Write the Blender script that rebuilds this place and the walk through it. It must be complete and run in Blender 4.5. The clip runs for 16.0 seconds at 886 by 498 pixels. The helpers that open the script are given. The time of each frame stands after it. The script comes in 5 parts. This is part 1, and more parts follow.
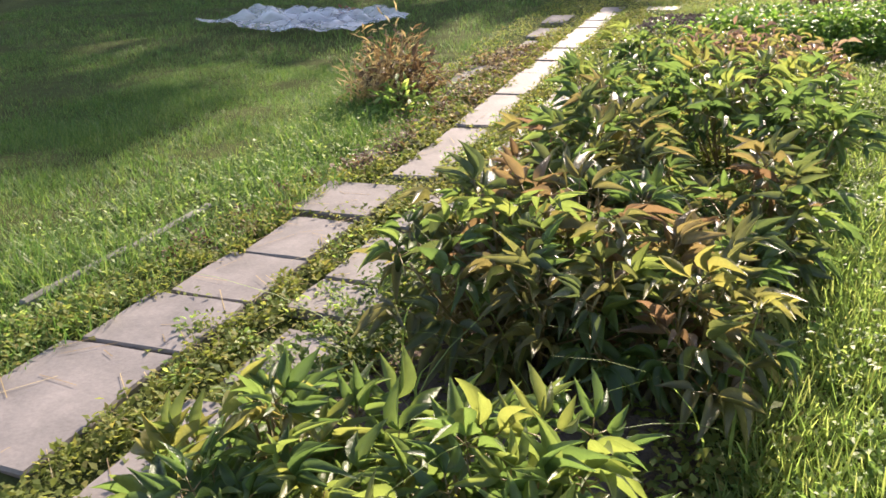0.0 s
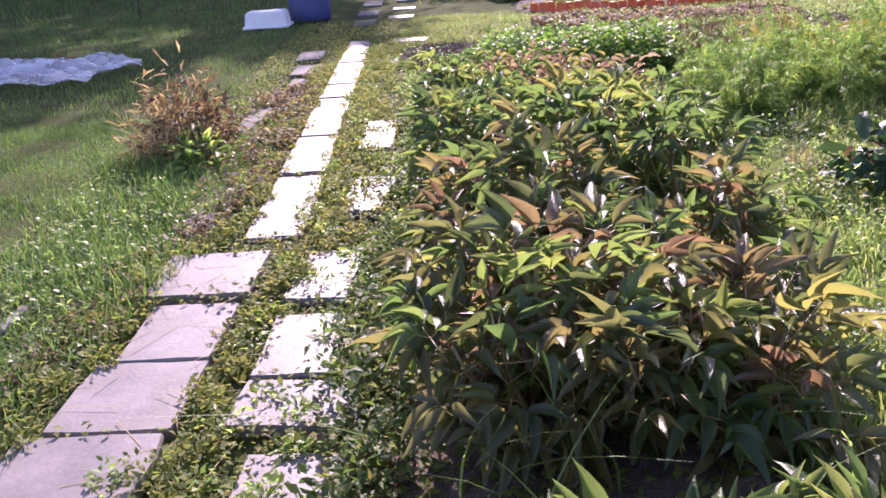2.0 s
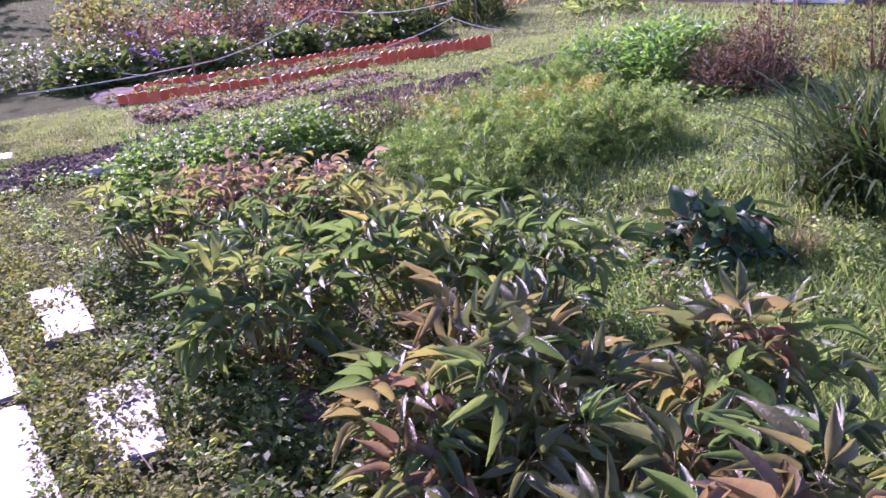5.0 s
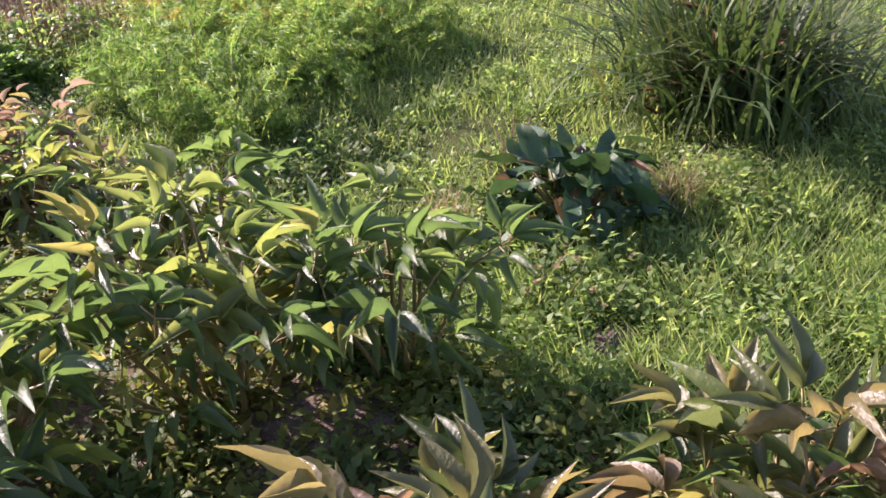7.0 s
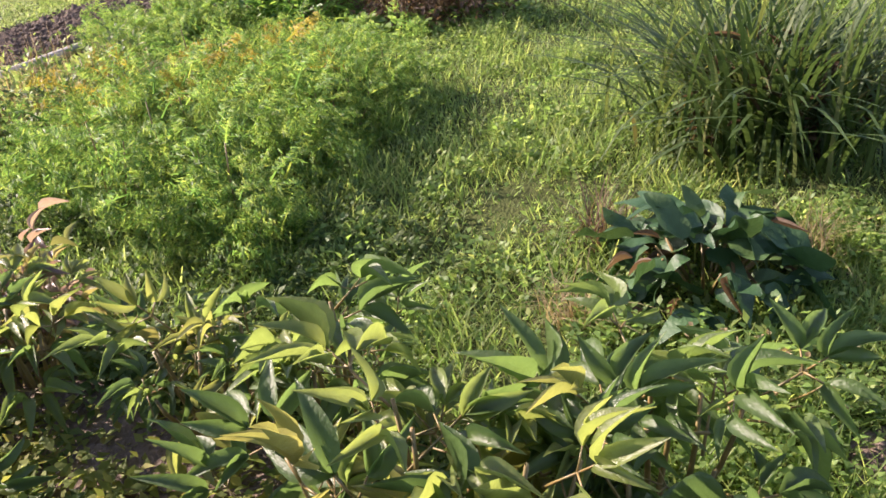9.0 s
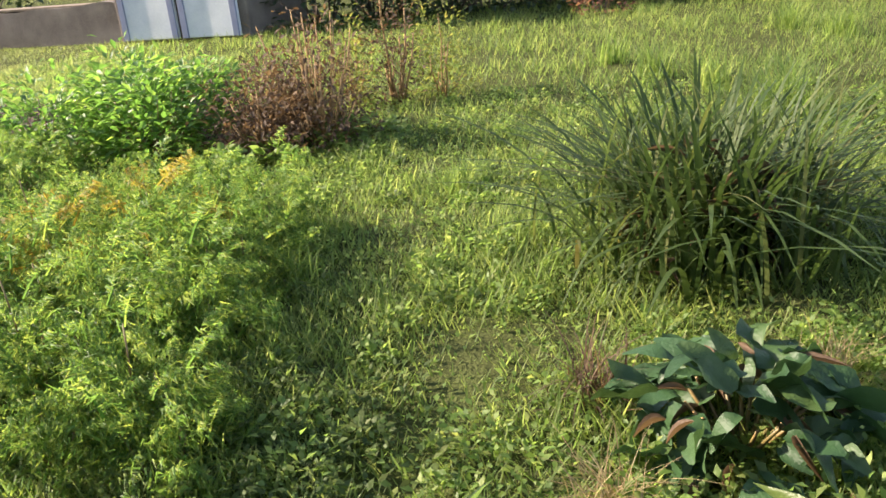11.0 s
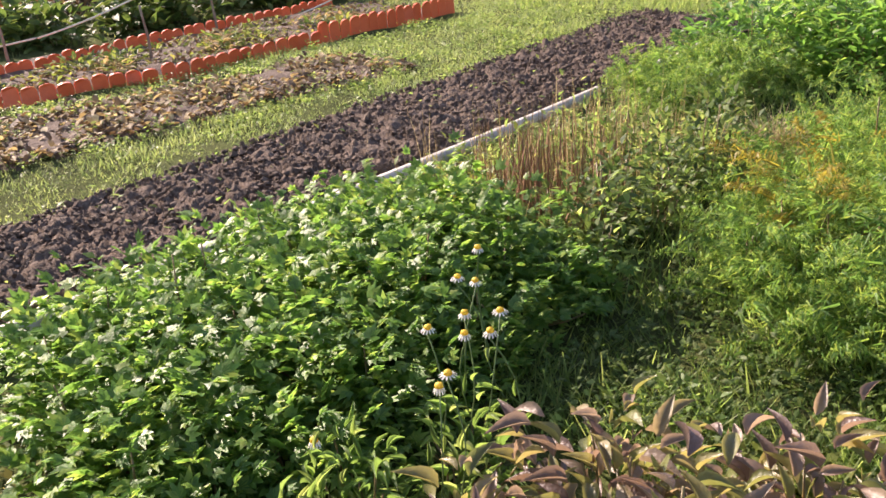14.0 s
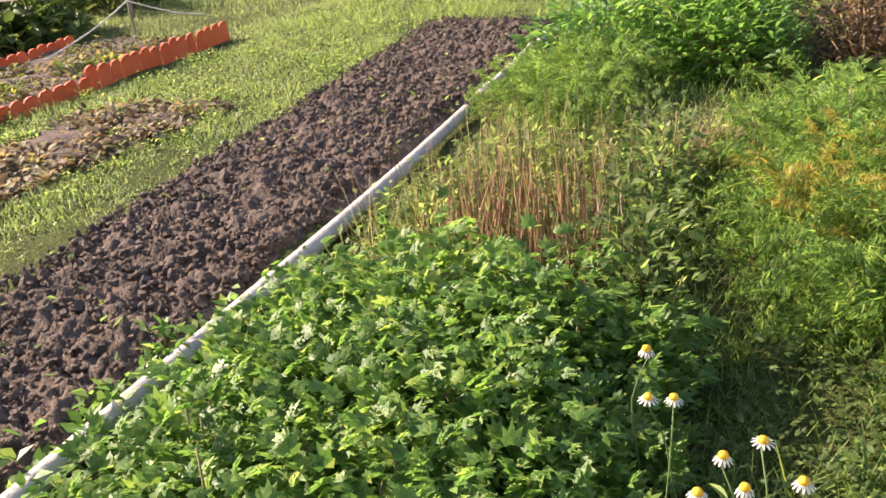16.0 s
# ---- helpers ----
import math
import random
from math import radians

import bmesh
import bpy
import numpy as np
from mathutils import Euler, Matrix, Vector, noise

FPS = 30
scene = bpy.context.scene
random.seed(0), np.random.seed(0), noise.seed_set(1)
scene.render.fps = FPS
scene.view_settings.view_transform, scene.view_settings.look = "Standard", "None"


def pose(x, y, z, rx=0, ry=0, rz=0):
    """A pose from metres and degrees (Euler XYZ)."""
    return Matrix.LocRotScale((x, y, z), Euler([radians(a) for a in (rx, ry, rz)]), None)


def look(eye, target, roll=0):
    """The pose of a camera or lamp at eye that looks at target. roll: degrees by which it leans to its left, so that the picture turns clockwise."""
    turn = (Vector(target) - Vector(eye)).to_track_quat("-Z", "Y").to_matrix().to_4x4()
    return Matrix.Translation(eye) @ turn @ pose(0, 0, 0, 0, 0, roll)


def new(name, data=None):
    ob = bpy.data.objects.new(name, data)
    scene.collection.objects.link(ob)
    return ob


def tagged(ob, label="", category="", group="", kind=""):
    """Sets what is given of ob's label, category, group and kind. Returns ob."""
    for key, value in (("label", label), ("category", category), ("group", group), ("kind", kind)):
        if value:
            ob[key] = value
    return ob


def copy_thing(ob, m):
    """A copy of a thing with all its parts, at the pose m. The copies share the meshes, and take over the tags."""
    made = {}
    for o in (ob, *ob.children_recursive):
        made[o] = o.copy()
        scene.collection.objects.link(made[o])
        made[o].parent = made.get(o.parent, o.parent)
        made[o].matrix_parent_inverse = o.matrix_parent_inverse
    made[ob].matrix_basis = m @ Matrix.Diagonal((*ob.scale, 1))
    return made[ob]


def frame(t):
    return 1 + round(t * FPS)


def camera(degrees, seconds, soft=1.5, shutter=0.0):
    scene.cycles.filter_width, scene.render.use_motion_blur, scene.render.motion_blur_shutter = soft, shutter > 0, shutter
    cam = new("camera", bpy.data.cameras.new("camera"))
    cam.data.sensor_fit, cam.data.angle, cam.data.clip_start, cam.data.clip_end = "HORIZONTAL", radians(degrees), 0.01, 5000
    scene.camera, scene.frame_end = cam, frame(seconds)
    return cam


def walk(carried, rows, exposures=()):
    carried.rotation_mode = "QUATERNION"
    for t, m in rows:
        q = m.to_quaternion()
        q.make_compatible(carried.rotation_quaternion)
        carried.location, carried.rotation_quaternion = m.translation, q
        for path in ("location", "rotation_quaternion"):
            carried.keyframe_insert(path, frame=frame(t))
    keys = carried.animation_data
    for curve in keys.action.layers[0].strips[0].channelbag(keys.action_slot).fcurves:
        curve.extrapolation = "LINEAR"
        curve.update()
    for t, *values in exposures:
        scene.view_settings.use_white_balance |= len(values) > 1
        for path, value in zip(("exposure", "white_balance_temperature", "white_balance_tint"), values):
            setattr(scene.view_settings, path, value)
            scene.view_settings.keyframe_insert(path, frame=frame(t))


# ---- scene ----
cam = camera(55.1, 16.0, soft=1.6, shutter=0.0)

# seconds, x, y, z, yaw, pitch, roll
PATH = [
    (0, 1.358, 1.223, 1.350, 27.28, -22.76, -3.70),
    (0.5, 1.063, 1.281, 1.328, 22.48, -22.81, -4.73),
    (1, 0.840, 1.288, 1.319, 14.23, -22.52, -3.42),
    (1.5, 0.625, 1.301, 1.307, 8.30, -22.34, -2.59),
    (2, 0.436, 1.451, 1.293, 5.93, -21.53, -3.91),
    (2.5, 0.150, 1.603, 1.309, 4.32, -18.81, -3.15),
    (2.7, 0.042, 1.642, 1.366, 3.45, -15.3, -3.6),
    (3, -0.126, 1.691, 1.466, 2.84, -12.68, -4.33),
    (3.5, -0.261, 1.945, 1.415, -1.62, -12.43, -3.75),
    (4, -0.342, 2.166, 1.427, -3.67, -13.63, -5.73),
    (4.3, -0.378, 2.358, 1.402, -11.2, -16.5, -5.8),
    (4.5, -0.396, 2.486, 1.385, -16.09, -17.29, -5.74),
    (5, -0.402, 2.724, 1.398, -25.21, -19.73, -5.78),
    (5.2, -0.374, 2.844, 1.370, -29.35, -20.46, -5.10),
    (7.3, 0.077, 4.029, 1.305, -47.07, -29.35, -2.27),
    (7.5, 0.110, 4.126, 1.298, -48.12, -28.98, -1.75),
    (8, 0.031, 4.368, 1.286, -48.45, -28.01, -2.11),
    (8.2, -0.019, 4.471, 1.298, -48.66, -27.83, -3.14),
    (10.3, 0.112, 5.302, 1.225, -75.14, -24.57, -4.78),
    (10.5, 0.156, 5.343, 1.233, -75.38, -23.66, -5.05),
    (11, 0.257, 5.450, 1.255, -71.89, -21.28, -5.12),
    (11.5, 0.315, 5.595, 1.246, -60.67, -20.06, -4.72),
    (12, 0.156, 5.787, 1.230, -51.17, -19.82, -2.71),
    (12.5, -0.046, 6.023, 1.231, -46.21, -22.55, -2.41),
    (13, -0.132, 6.291, 1.207, -41.85, -23.85, -2.02),
    (13.5, -0.192, 6.560, 1.254, -40.84, -24.11, -2.46),
    (14, -0.273, 6.831, 1.261, -40.84, -23.89, -3.95),
    (14.5, -0.275, 7.066, 1.258, -46.13, -23.73, -4.72),
    (15, -0.246, 7.379, 1.277, -48.80, -23.82, -5.82),
    (15.5, -0.247, 7.623, 1.253, -52.46, -23.96, -5.65),
    (16, -0.281, 7.875, 1.261, -60.19, -24.58, -6.06),
]


def carried_pose(x, y, z, yaw, pitch, roll):
    turn = Euler((radians(90 + pitch), 0, radians(yaw))).to_matrix().to_4x4()
    return Matrix.Translation((x, y, z)) @ turn @ pose(0, 0, 0, 0, 0, roll)


walk(cam, [(r[0], carried_pose(*r[1:])) for r in PATH],
     exposures=[(0, 1.42, 7150, 22), (1.0, 1.40, 6750, 29), (1.5, 1.35, 6500, 33), (2.5, 1.38, 5650, 66), (4.0, 1.42, 5400, 74), (4.5, 1.26, 5450, 72), (5.2, 1.30, 5500, 69), (7.3, 1.52, 6500, 37), (8.2, 1.55, 6600, 34), (10.5, 1.56, 7300, 21), (11, 1.60, 7300, 21), (12.0, 1.48, 7200, 20), (13, 1.38, 7000, 28), (14.5, 1.42, 7100, 28), (16, 1.50, 7250, 25)])

# ---- light ----
SUN_UP, SUN_LEFT = 29, 4          # degrees above the horizon, and to the left of +y
sky_world = bpy.data.worlds.new("sky")
scene.world = sky_world
sky_world.use_nodes = True
wn = sky_world.node_tree
sky = wn.nodes.new("ShaderNodeTexSky")
sky.sky_type, sky.sun_disc = "NISHITA", False
sky.sun_elevation, sky.sun_rotation = radians(SUN_UP), radians(-SUN_LEFT)
wn.links.new(sky.outputs[0], wn.nodes["Background"].inputs[0])
wn.nodes["Background"].inputs[1].default_value = 0.13
sun = new("sun", bpy.data.lights.new("sun", "SUN"))
sun.data.energy, sun.data.angle, sun.data.color = 5.0, radians(0.6), (1.0, 0.93, 0.80)
to_sun = Vector((-math.sin(radians(SUN_LEFT)) * math.cos(radians(SUN_UP)), math.cos(radians(SUN_LEFT)) * math.cos(radians(SUN_UP)), math.sin(radians(SUN_UP))))
sun.matrix_world = look(to_sun * 50, (0, 0, 0))

rng = np.random.default_rng(7)


# ---- materials ----
def nodes_of(name):
    m = bpy.data.materials.new(name)
    m.use_nodes = True
    nt = m.node_tree
    return m, nt, nt.nodes, nt.links, nt.nodes["Principled BSDF"]


def ramp_of(nt, stops, fac):
    r = nt.nodes.new("ShaderNodeValToRGB")
    while len(r.color_ramp.elements) < len(stops):
        r.color_ramp.elements.new(0.5)
    for e, (p, c) in zip(r.color_ramp.elements, stops):
        e.position, e.color = p, (*c, 1)
    nt.links.new(fac, r.inputs[0])
    return r.outputs[0]


def noise_of(nt, scale, detail=4, rough=0.6, vector=None):
    n = nt.nodes.new("ShaderNodeTexNoise")
    n.inputs["Scale"].default_value, n.inputs["Detail"].default_value, n.inputs["Roughness"].default_value = scale, detail, rough
    if vector is None:
        g = nt.nodes.new("ShaderNodeNewGeometry")
        vector = g.outputs["Position"]
    nt.links.new(vector, n.inputs["Vector"])
    return n.outputs["Fac"]


def maths(nt, op, a, b):
    n = nt.nodes.new("ShaderNodeMath")
    n.operation = op
    for k, v in enumerate((a, b)):
        if isinstance(v, (int, float)):
            n.inputs[k].default_value = v
        else:
            nt.links.new(v, n.inputs[k])
    return n.outputs[0]


def mix_of(nt, fac, a, b, mode="MIX"):
    n = nt.nodes.new("ShaderNodeMix")
    n.data_type, n.blend_type = "RGBA", mode
    for k, v in ((0, fac), (6, a), (7, b)):
        if isinstance(v, (int, float)):
            n.inputs[k].default_value = v
        elif isinstance(v, tuple):
            n.inputs[k].default_value = (*v, 1)
        else:
            nt.links.new(v, n.inputs[k])
    return n.outputs[2]


def bump_of(nt, b, height, strength=0.5, distance=0.01):
    n = nt.nodes.new("ShaderNodeBump")
    n.inputs["Strength"].default_value, n.inputs["Distance"].default_value = strength, distance
    nt.links.new(height, n.inputs["Height"])
    nt.links.new(n.outputs[0], b.inputs["Normal"])


def foliage(name, stops, trans=0.45, rough=0.45, per="island", patch=1.2, amount=0.35, gloss=0.5, glow=2.2):
    """Leaves: colour by piece and by patch, light passing through the blade."""
    m, nt, nodes, links, b = nodes_of(name)
    if per == "island":
        pick = nodes.new("ShaderNodeNewGeometry").outputs["Random Per Island"]
    else:
        pick = nodes.new("ShaderNodeObjectInfo").outputs["Random"]
    fac = maths(nt, "ADD", maths(nt, "MULTIPLY", pick, 1 - amount), maths(nt, "MULTIPLY", noise_of(nt, patch, 3), amount))
    col = ramp_of(nt, stops, fac)
    fine = noise_of(nt, 60, 3)
    col = mix_of(nt, maths(nt, "MULTIPLY", fine, 0.4), col, tuple(c * 0.6 for c in stops[0][1]))
    links.new(col, b.inputs["Base Color"])
    links.new(maths(nt, "ADD", maths(nt, "MULTIPLY", noise_of(nt, 35, 3), 0.5), rough - 0.2), b.inputs["Roughness"])
    b.inputs["Specular IOR Level"].default_value = gloss
    bump_of(nt, b, noise_of(nt, 110, 3), 0.5, 0.006)
    t = nodes.new("ShaderNodeBsdfTranslucent")
    warm = mix_of(nt, 0.6, col, (1.0, 0.93, 0.6), "MULTIPLY")
    bright = mix_of(nt, 1.0, warm, (glow, glow, glow), "MULTIPLY")
    links.new(bright, t.inputs[0])
    x = nodes.new("ShaderNodeMixShader")
    x.inputs[0].default_value = trans
    links.new(b.outputs[0], x.inputs[1])
    links.new(t.outputs[0], x.inputs[2])
    links.new(x.outputs[0], nodes["Material Output"].inputs[0])
    return m


def solid(name, a, b2, scale=8, rough=0.7, bump=0.3, dist=0.005, metal=0.0, fine=60, spec=0.5):
    """A surface of two tones: stains at one scale, grain at a finer one."""
    m, nt, nodes, links, b = nodes_of(name)
    n1, n2 = noise_of(nt, scale, 5), noise_of(nt, fine, 4)
    fac = maths(nt, "ADD", maths(nt, "MULTIPLY", n1, 0.65), maths(nt, "MULTIPLY", n2, 0.35))
    links.new(ramp_of(nt, [(0.3, a), (0.7, b2)], fac), b.inputs["Base Color"])
    b.inputs["Roughness"].default_value, b.inputs["Metallic"].default_value = rough, metal
    b.inputs["Specular IOR Level"].default_value = spec
    bump_of(nt, b, maths(nt, "ADD", n1, n2), bump, dist)
    return m


M = dict(
    ground=solid("ground_turf", (0.045, 0.048, 0.02), (0.10, 0.125, 0.04), 6, 1.0, 0.8, 0.03, fine=70, spec=0.05),
    soil=solid("dug_soil", (0.078, 0.058, 0.046), (0.205, 0.152, 0.116), 14, 0.92, 0.9, 0.02, fine=90, spec=0.2),
    slab=solid("stone_slab", (0.12, 0.11, 0.104), (0.25, 0.225, 0.208), 5, 0.54, 0.3, 0.004, fine=70, spec=0.23),
    reddish_slab=solid("stone_slab_reddish", (0.11, 0.08, 0.072), (0.21, 0.165, 0.15), 6, 0.9, 0.5, 0.008, fine=60, spec=0.15),
    slab_grey=solid("stone_slab_dull", (0.10, 0.095, 0.09), (0.20, 0.185, 0.17), 6, 0.85, 0.4, 0.008, fine=60, spec=0.2),
    kerb=solid("concrete_kerb", (0.09, 0.085, 0.07), (0.24, 0.23, 0.20), 7, 0.9, 0.5, 0.006),
    log=solid("weathered_pole", (0.30, 0.26, 0.21), (0.62, 0.57, 0.50), 9, 0.75, 0.6, 0.008),
    bark=solid("bark", (0.06, 0.045, 0.035), (0.16, 0.13, 0.10), 9, 0.9, 0.8, 0.02),
    stub=solid("rust_stalk", (0.16, 0.075, 0.035), (0.34, 0.18, 0.085), 30, 0.8, 0.3, 0.002),
    stalk=solid("dry_stalk", (0.20, 0.11, 0.045), (0.42, 0.27, 0.11), 20, 0.7, 0.2, 0.003),
    stem=solid("green_stem", (0.10, 0.10, 0.03), (0.28, 0.17, 0.06), 12, 0.5, 0.2, 0.002),
    green_stalk=solid("green_stalk", (0.07, 0.12, 0.03), (0.16, 0.22, 0.07), 30, 0.6, 0.2, 0.002),
    red=solid("orange_red_plastic", (0.62, 0.09, 0.03), (0.80, 0.15, 0.05), 4, 0.42, 0.1, 0.002),
    blue=solid("blue_plastic", (0.032, 0.046, 0.135), (0.05, 0.068, 0.19), 3, 0.46, 0.12, 0.003),
    white=solid("white_plastic", (0.62, 0.62, 0.60), (0.82, 0.82, 0.80), 5, 0.6, 0.2, 0.004),
    cord=solid("pale_cord", (0.50, 0.46, 0.36), (0.74, 0.70, 0.58), 30, 0.8, 0.3, 0.003),
    wood=solid("old_wood", (0.12, 0.09, 0.065), (0.28, 0.22, 0.16), 8, 0.85, 0.5, 0.006),
    plaster=solid("white_plaster", (0.60, 0.60, 0.58), (0.80, 0.80, 0.77), 2, 0.85, 0.2, 0.004),
    concrete=solid("grey_concrete", (0.17, 0.16, 0.14), (0.34, 0.31, 0.28), 2.5, 0.9, 0.5, 0.01),
    paint=solid("pale_blue_paint", (0.50, 0.55, 0.60), (0.74, 0.77, 0.79), 3, 0.6, 0.2, 0.003),
    bluepaint=solid("blue_grey_paint", (0.16, 0.19, 0.29), (0.25, 0.28, 0.39), 2, 0.7, 0.2, 0.004, spec=0.3),
    roof=solid("dark_red_roof", (0.12, 0.06, 0.055), (0.22, 0.11, 0.10), 3, 0.8, 0.4, 0.01),
    dark=solid("dark_stuff", (0.015, 0.015, 0.02), (0.05, 0.05, 0.055), 6, 0.6, 0.3, 0.005),
    greenpaint=solid("green_paint", (0.05, 0.22, 0.13), (0.09, 0.32, 0.20), 5, 0.5, 0.1, 0.003),
    lawn=foliage("lawn_grass", [(0.15, (0.045, 0.108, 0.026)), (0.6, (0.098, 0.185, 0.04)), (0.95, (0.23, 0.26, 0.09))], 0.45, 0.45, patch=0.7, gloss=0.4),
    meadow=foliage("meadow_grass", [(0.1, (0.07, 0.13, 0.034)), (0.5, (0.165, 0.25, 0.064)), (0.8, (0.28, 0.33, 0.105)), (0.97, (0.47, 0.43, 0.20))], 0.6, 0.42, patch=0.9, gloss=0.35),
    pale_grass=foliage("pale_dry_grass", [(0.1, (0.09, 0.15, 0.05)), (0.5, (0.20, 0.265, 0.09)), (0.78, (0.30, 0.33, 0.13)), (0.95, (0.44, 0.41, 0.21))], 0.52, 0.45, patch=2.2, amount=0.6, gloss=0.4),
    weed=foliage("small_weeds", [(0.1, (0.084, 0.124, 0.031)), (0.55, (0.19, 0.225, 0.052)), (0.95, (0.33, 0.24, 0.09))], 0.45, 0.6, patch=1.4, amount=0.5, gloss=0.22),
    clover=foliage("low_clover", [(0.1, (0.08, 0.15, 0.036)), (0.6, (0.19, 0.30, 0.07)), (0.95, (0.40, 0.44, 0.14))], 0.5, 0.40, gloss=0.38),
    peony=foliage("peony_leaf", [(0.05, (0.055, 0.10, 0.033)), (0.45, (0.10, 0.165, 0.045)), (0.74, (0.18, 0.225, 0.058)), (0.89, (0.22, 0.20, 0.06)), (0.98, (0.27, 0.11, 0.05))], 0.5, 0.36, per="object", patch=3, amount=0.25, gloss=0.6, glow=2.1),
    peony_red=foliage("peony_bronze_leaf", [(0.05, (0.055, 0.085, 0.032)), (0.35, (0.115, 0.135, 0.045)), (0.62, (0.18, 0.155, 0.06)), (0.84, (0.18, 0.11, 0.065)), (0.95, (0.14, 0.08, 0.07))], 0.44, 0.34, per="object", patch=3, amount=0.25, gloss=0.65, glow=2.2),
    bronze=foliage("bronze_leaf", [(0.05, (0.11, 0.065, 0.055)), (0.25, (0.19, 0.125, 0.10)), (0.42, (0.27, 0.195, 0.15)), (0.55, (0.27, 0.235, 0.08)), (0.8, (0.15, 0.18, 0.05)), (0.96, (0.32, 0.24, 0.16))], 0.40, 0.34, gloss=0.7),
    carrot=foliage("feathery_leaf", [(0.1, (0.052, 0.12, 0.033)), (0.5, (0.14, 0.265, 0.053)), (0.85, (0.33, 0.40, 0.085)), (0.98, (0.46, 0.34, 0.09))], 0.5, 0.44, patch=2.0, gloss=0.3, glow=2.4),
    plain=foliage("plain_green_leaf", [(0.1, (0.045, 0.085, 0.022)), (0.6, (0.09, 0.145, 0.035)), (0.95, (0.17, 0.20, 0.06))], 0.35, 0.5, gloss=0.25),
    # concrete in darker tones: the shade on these wall faces is in the colour
    shaded_wall=solid("concrete_in_shade", (0.07, 0.058, 0.048), (0.22, 0.19, 0.165), 2.5, 0.9, 0.5, 0.01),
    herb=foliage("herb_leaf", [(0.1, (0.065, 0.15, 0.036)), (0.6, (0.155, 0.295, 0.056)), (0.95, (0.40, 0.46, 0.11))], 0.46, 0.38, patch=2.5, gloss=0.42, glow=2.1),
    bright=foliage("bright_bush_leaf", [(0.1, (0.055, 0.135, 0.03)), (0.6, (0.125, 0.27, 0.05)), (0.95, (0.28, 0.39, 0.08))], 0.5, 0.36, gloss=0.5),
    brown=foliage("withered_leaf", [(0.1, (0.055, 0.034, 0.020)), (0.6, (0.135, 0.085, 0.047)), (0.95, (0.26, 0.18, 0.085))], 0.25, 0.7),
    straw=foliage("straw", [(0.1, (0.199, 0.141, 0.072)), (0.6, (0.364, 0.282, 0.144)), (0.95, (0.508, 0.447, 0.259))], 0.3, 0.7),
    dark_leaf=foliage("dark_glossy_leaf", [(0.1, (0.02, 0.055, 0.02)), (0.7, (0.042, 0.10, 0.034)), (0.93, (0.08, 0.125, 0.035)), (0.98, (0.14, 0.075, 0.045))], 0.16, 0.42, per="object", gloss=0.35),
    reed=foliage("reed_blade", [(0.1, (0.026, 0.054, 0.016)), (0.55, (0.062, 0.105, 0.026)), (0.78, (0.12, 0.14, 0.04)), (0.9, (0.27, 0.18, 0.07)), (0.98, (0.17, 0.085, 0.042))], 0.3, 0.5, gloss=0.3),
    wood_leaf=foliage("woodland_leaf", [(0.1, (0.06, 0.082, 0.04)), (0.6, (0.11, 0.14, 0.06)), (0.95, (0.17, 0.14, 0.075))], 0.42, 0.5, patch=0.2),
    hedge_leaf=foliage("hedge_leaf", [(0.1, (0.022, 0.046, 0.018)), (0.6, (0.042, 0.078, 0.026)), (0.95, (0.08, 0.10, 0.035))], 0.22, 0.55),
    red_leaf=foliage("red_autumn_leaf", [(0.1, (0.10, 0.04, 0.032)), (0.5, (0.22, 0.095, 0.065)), (0.8, (0.25, 0.165, 0.075)), (0.95, (0.14, 0.14, 0.06))], 0.34, 0.55),
    petal=foliage("white_petal", [(0.1, (0.62, 0.60, 0.56)), (0.9, (0.82, 0.80, 0.78))], 0.35, 0.6),
    fern=foliage("yellowing_fern", [(0.1, (0.176, 0.18, 0.03)), (0.6, (0.32, 0.27, 0.04)), (0.95, (0.36, 0.216, 0.04))], 0.45, 0.5),
    yellow=foliage("yellow_bloom", [(0.1, (0.55, 0.36, 0.02)), (0.9, (0.75, 0.55, 0.04))], 0.2, 0.6),
    violet=foliage("violet_bloom", [(0.1, (0.16, 0.08, 0.30)), (0.9, (0.28, 0.16, 0.45))], 0.3, 0.6),
)


def film_material(name):
    m, nt, nodes, links, b = nodes_of(name)
    b.inputs["Base Color"].default_value = (0.86, 0.88, 0.90, 1)
    b.inputs["Roughness"].default_value = 0.22
    t = nodes.new("ShaderNodeBsdfTransparent")
    x = nodes.new("ShaderNodeMixShader")
    links.new(maths(nt, "ADD", maths(nt, "MULTIPLY", noise_of(nt, 4, 3), 0.6), 0.05), x.inputs[0])
    links.new(t.outputs[0], x.inputs[1])
    links.new(b.outputs[0], x.inputs[2])
    links.new(x.outputs[0], nodes["Material Output"].inputs[0])
    return m


def glass_material():
    m, nt, nodes, links, b = nodes_of("window_glass")
    b.inputs["Base Color"].default_value = (0.05, 0.06, 0.07, 1)
    b.inputs["Roughness"].default_value = 0.06
    return m


M["film"], M["glass"] = film_material("clear_sheet"), glass_material()


# ---- shape helpers ----
def smooth(a, b, v):
    t = np.clip((np.asarray(v, float) - a) / (b - a), 0, 1)
    return t * t * (3 - 2 * t)


def gz(x, y):
    """Height of the ground: flat garden, a gentle rise towards the house."""
    return 1.05 * smooth(18, 34, y) * smooth(-9, 0, x)


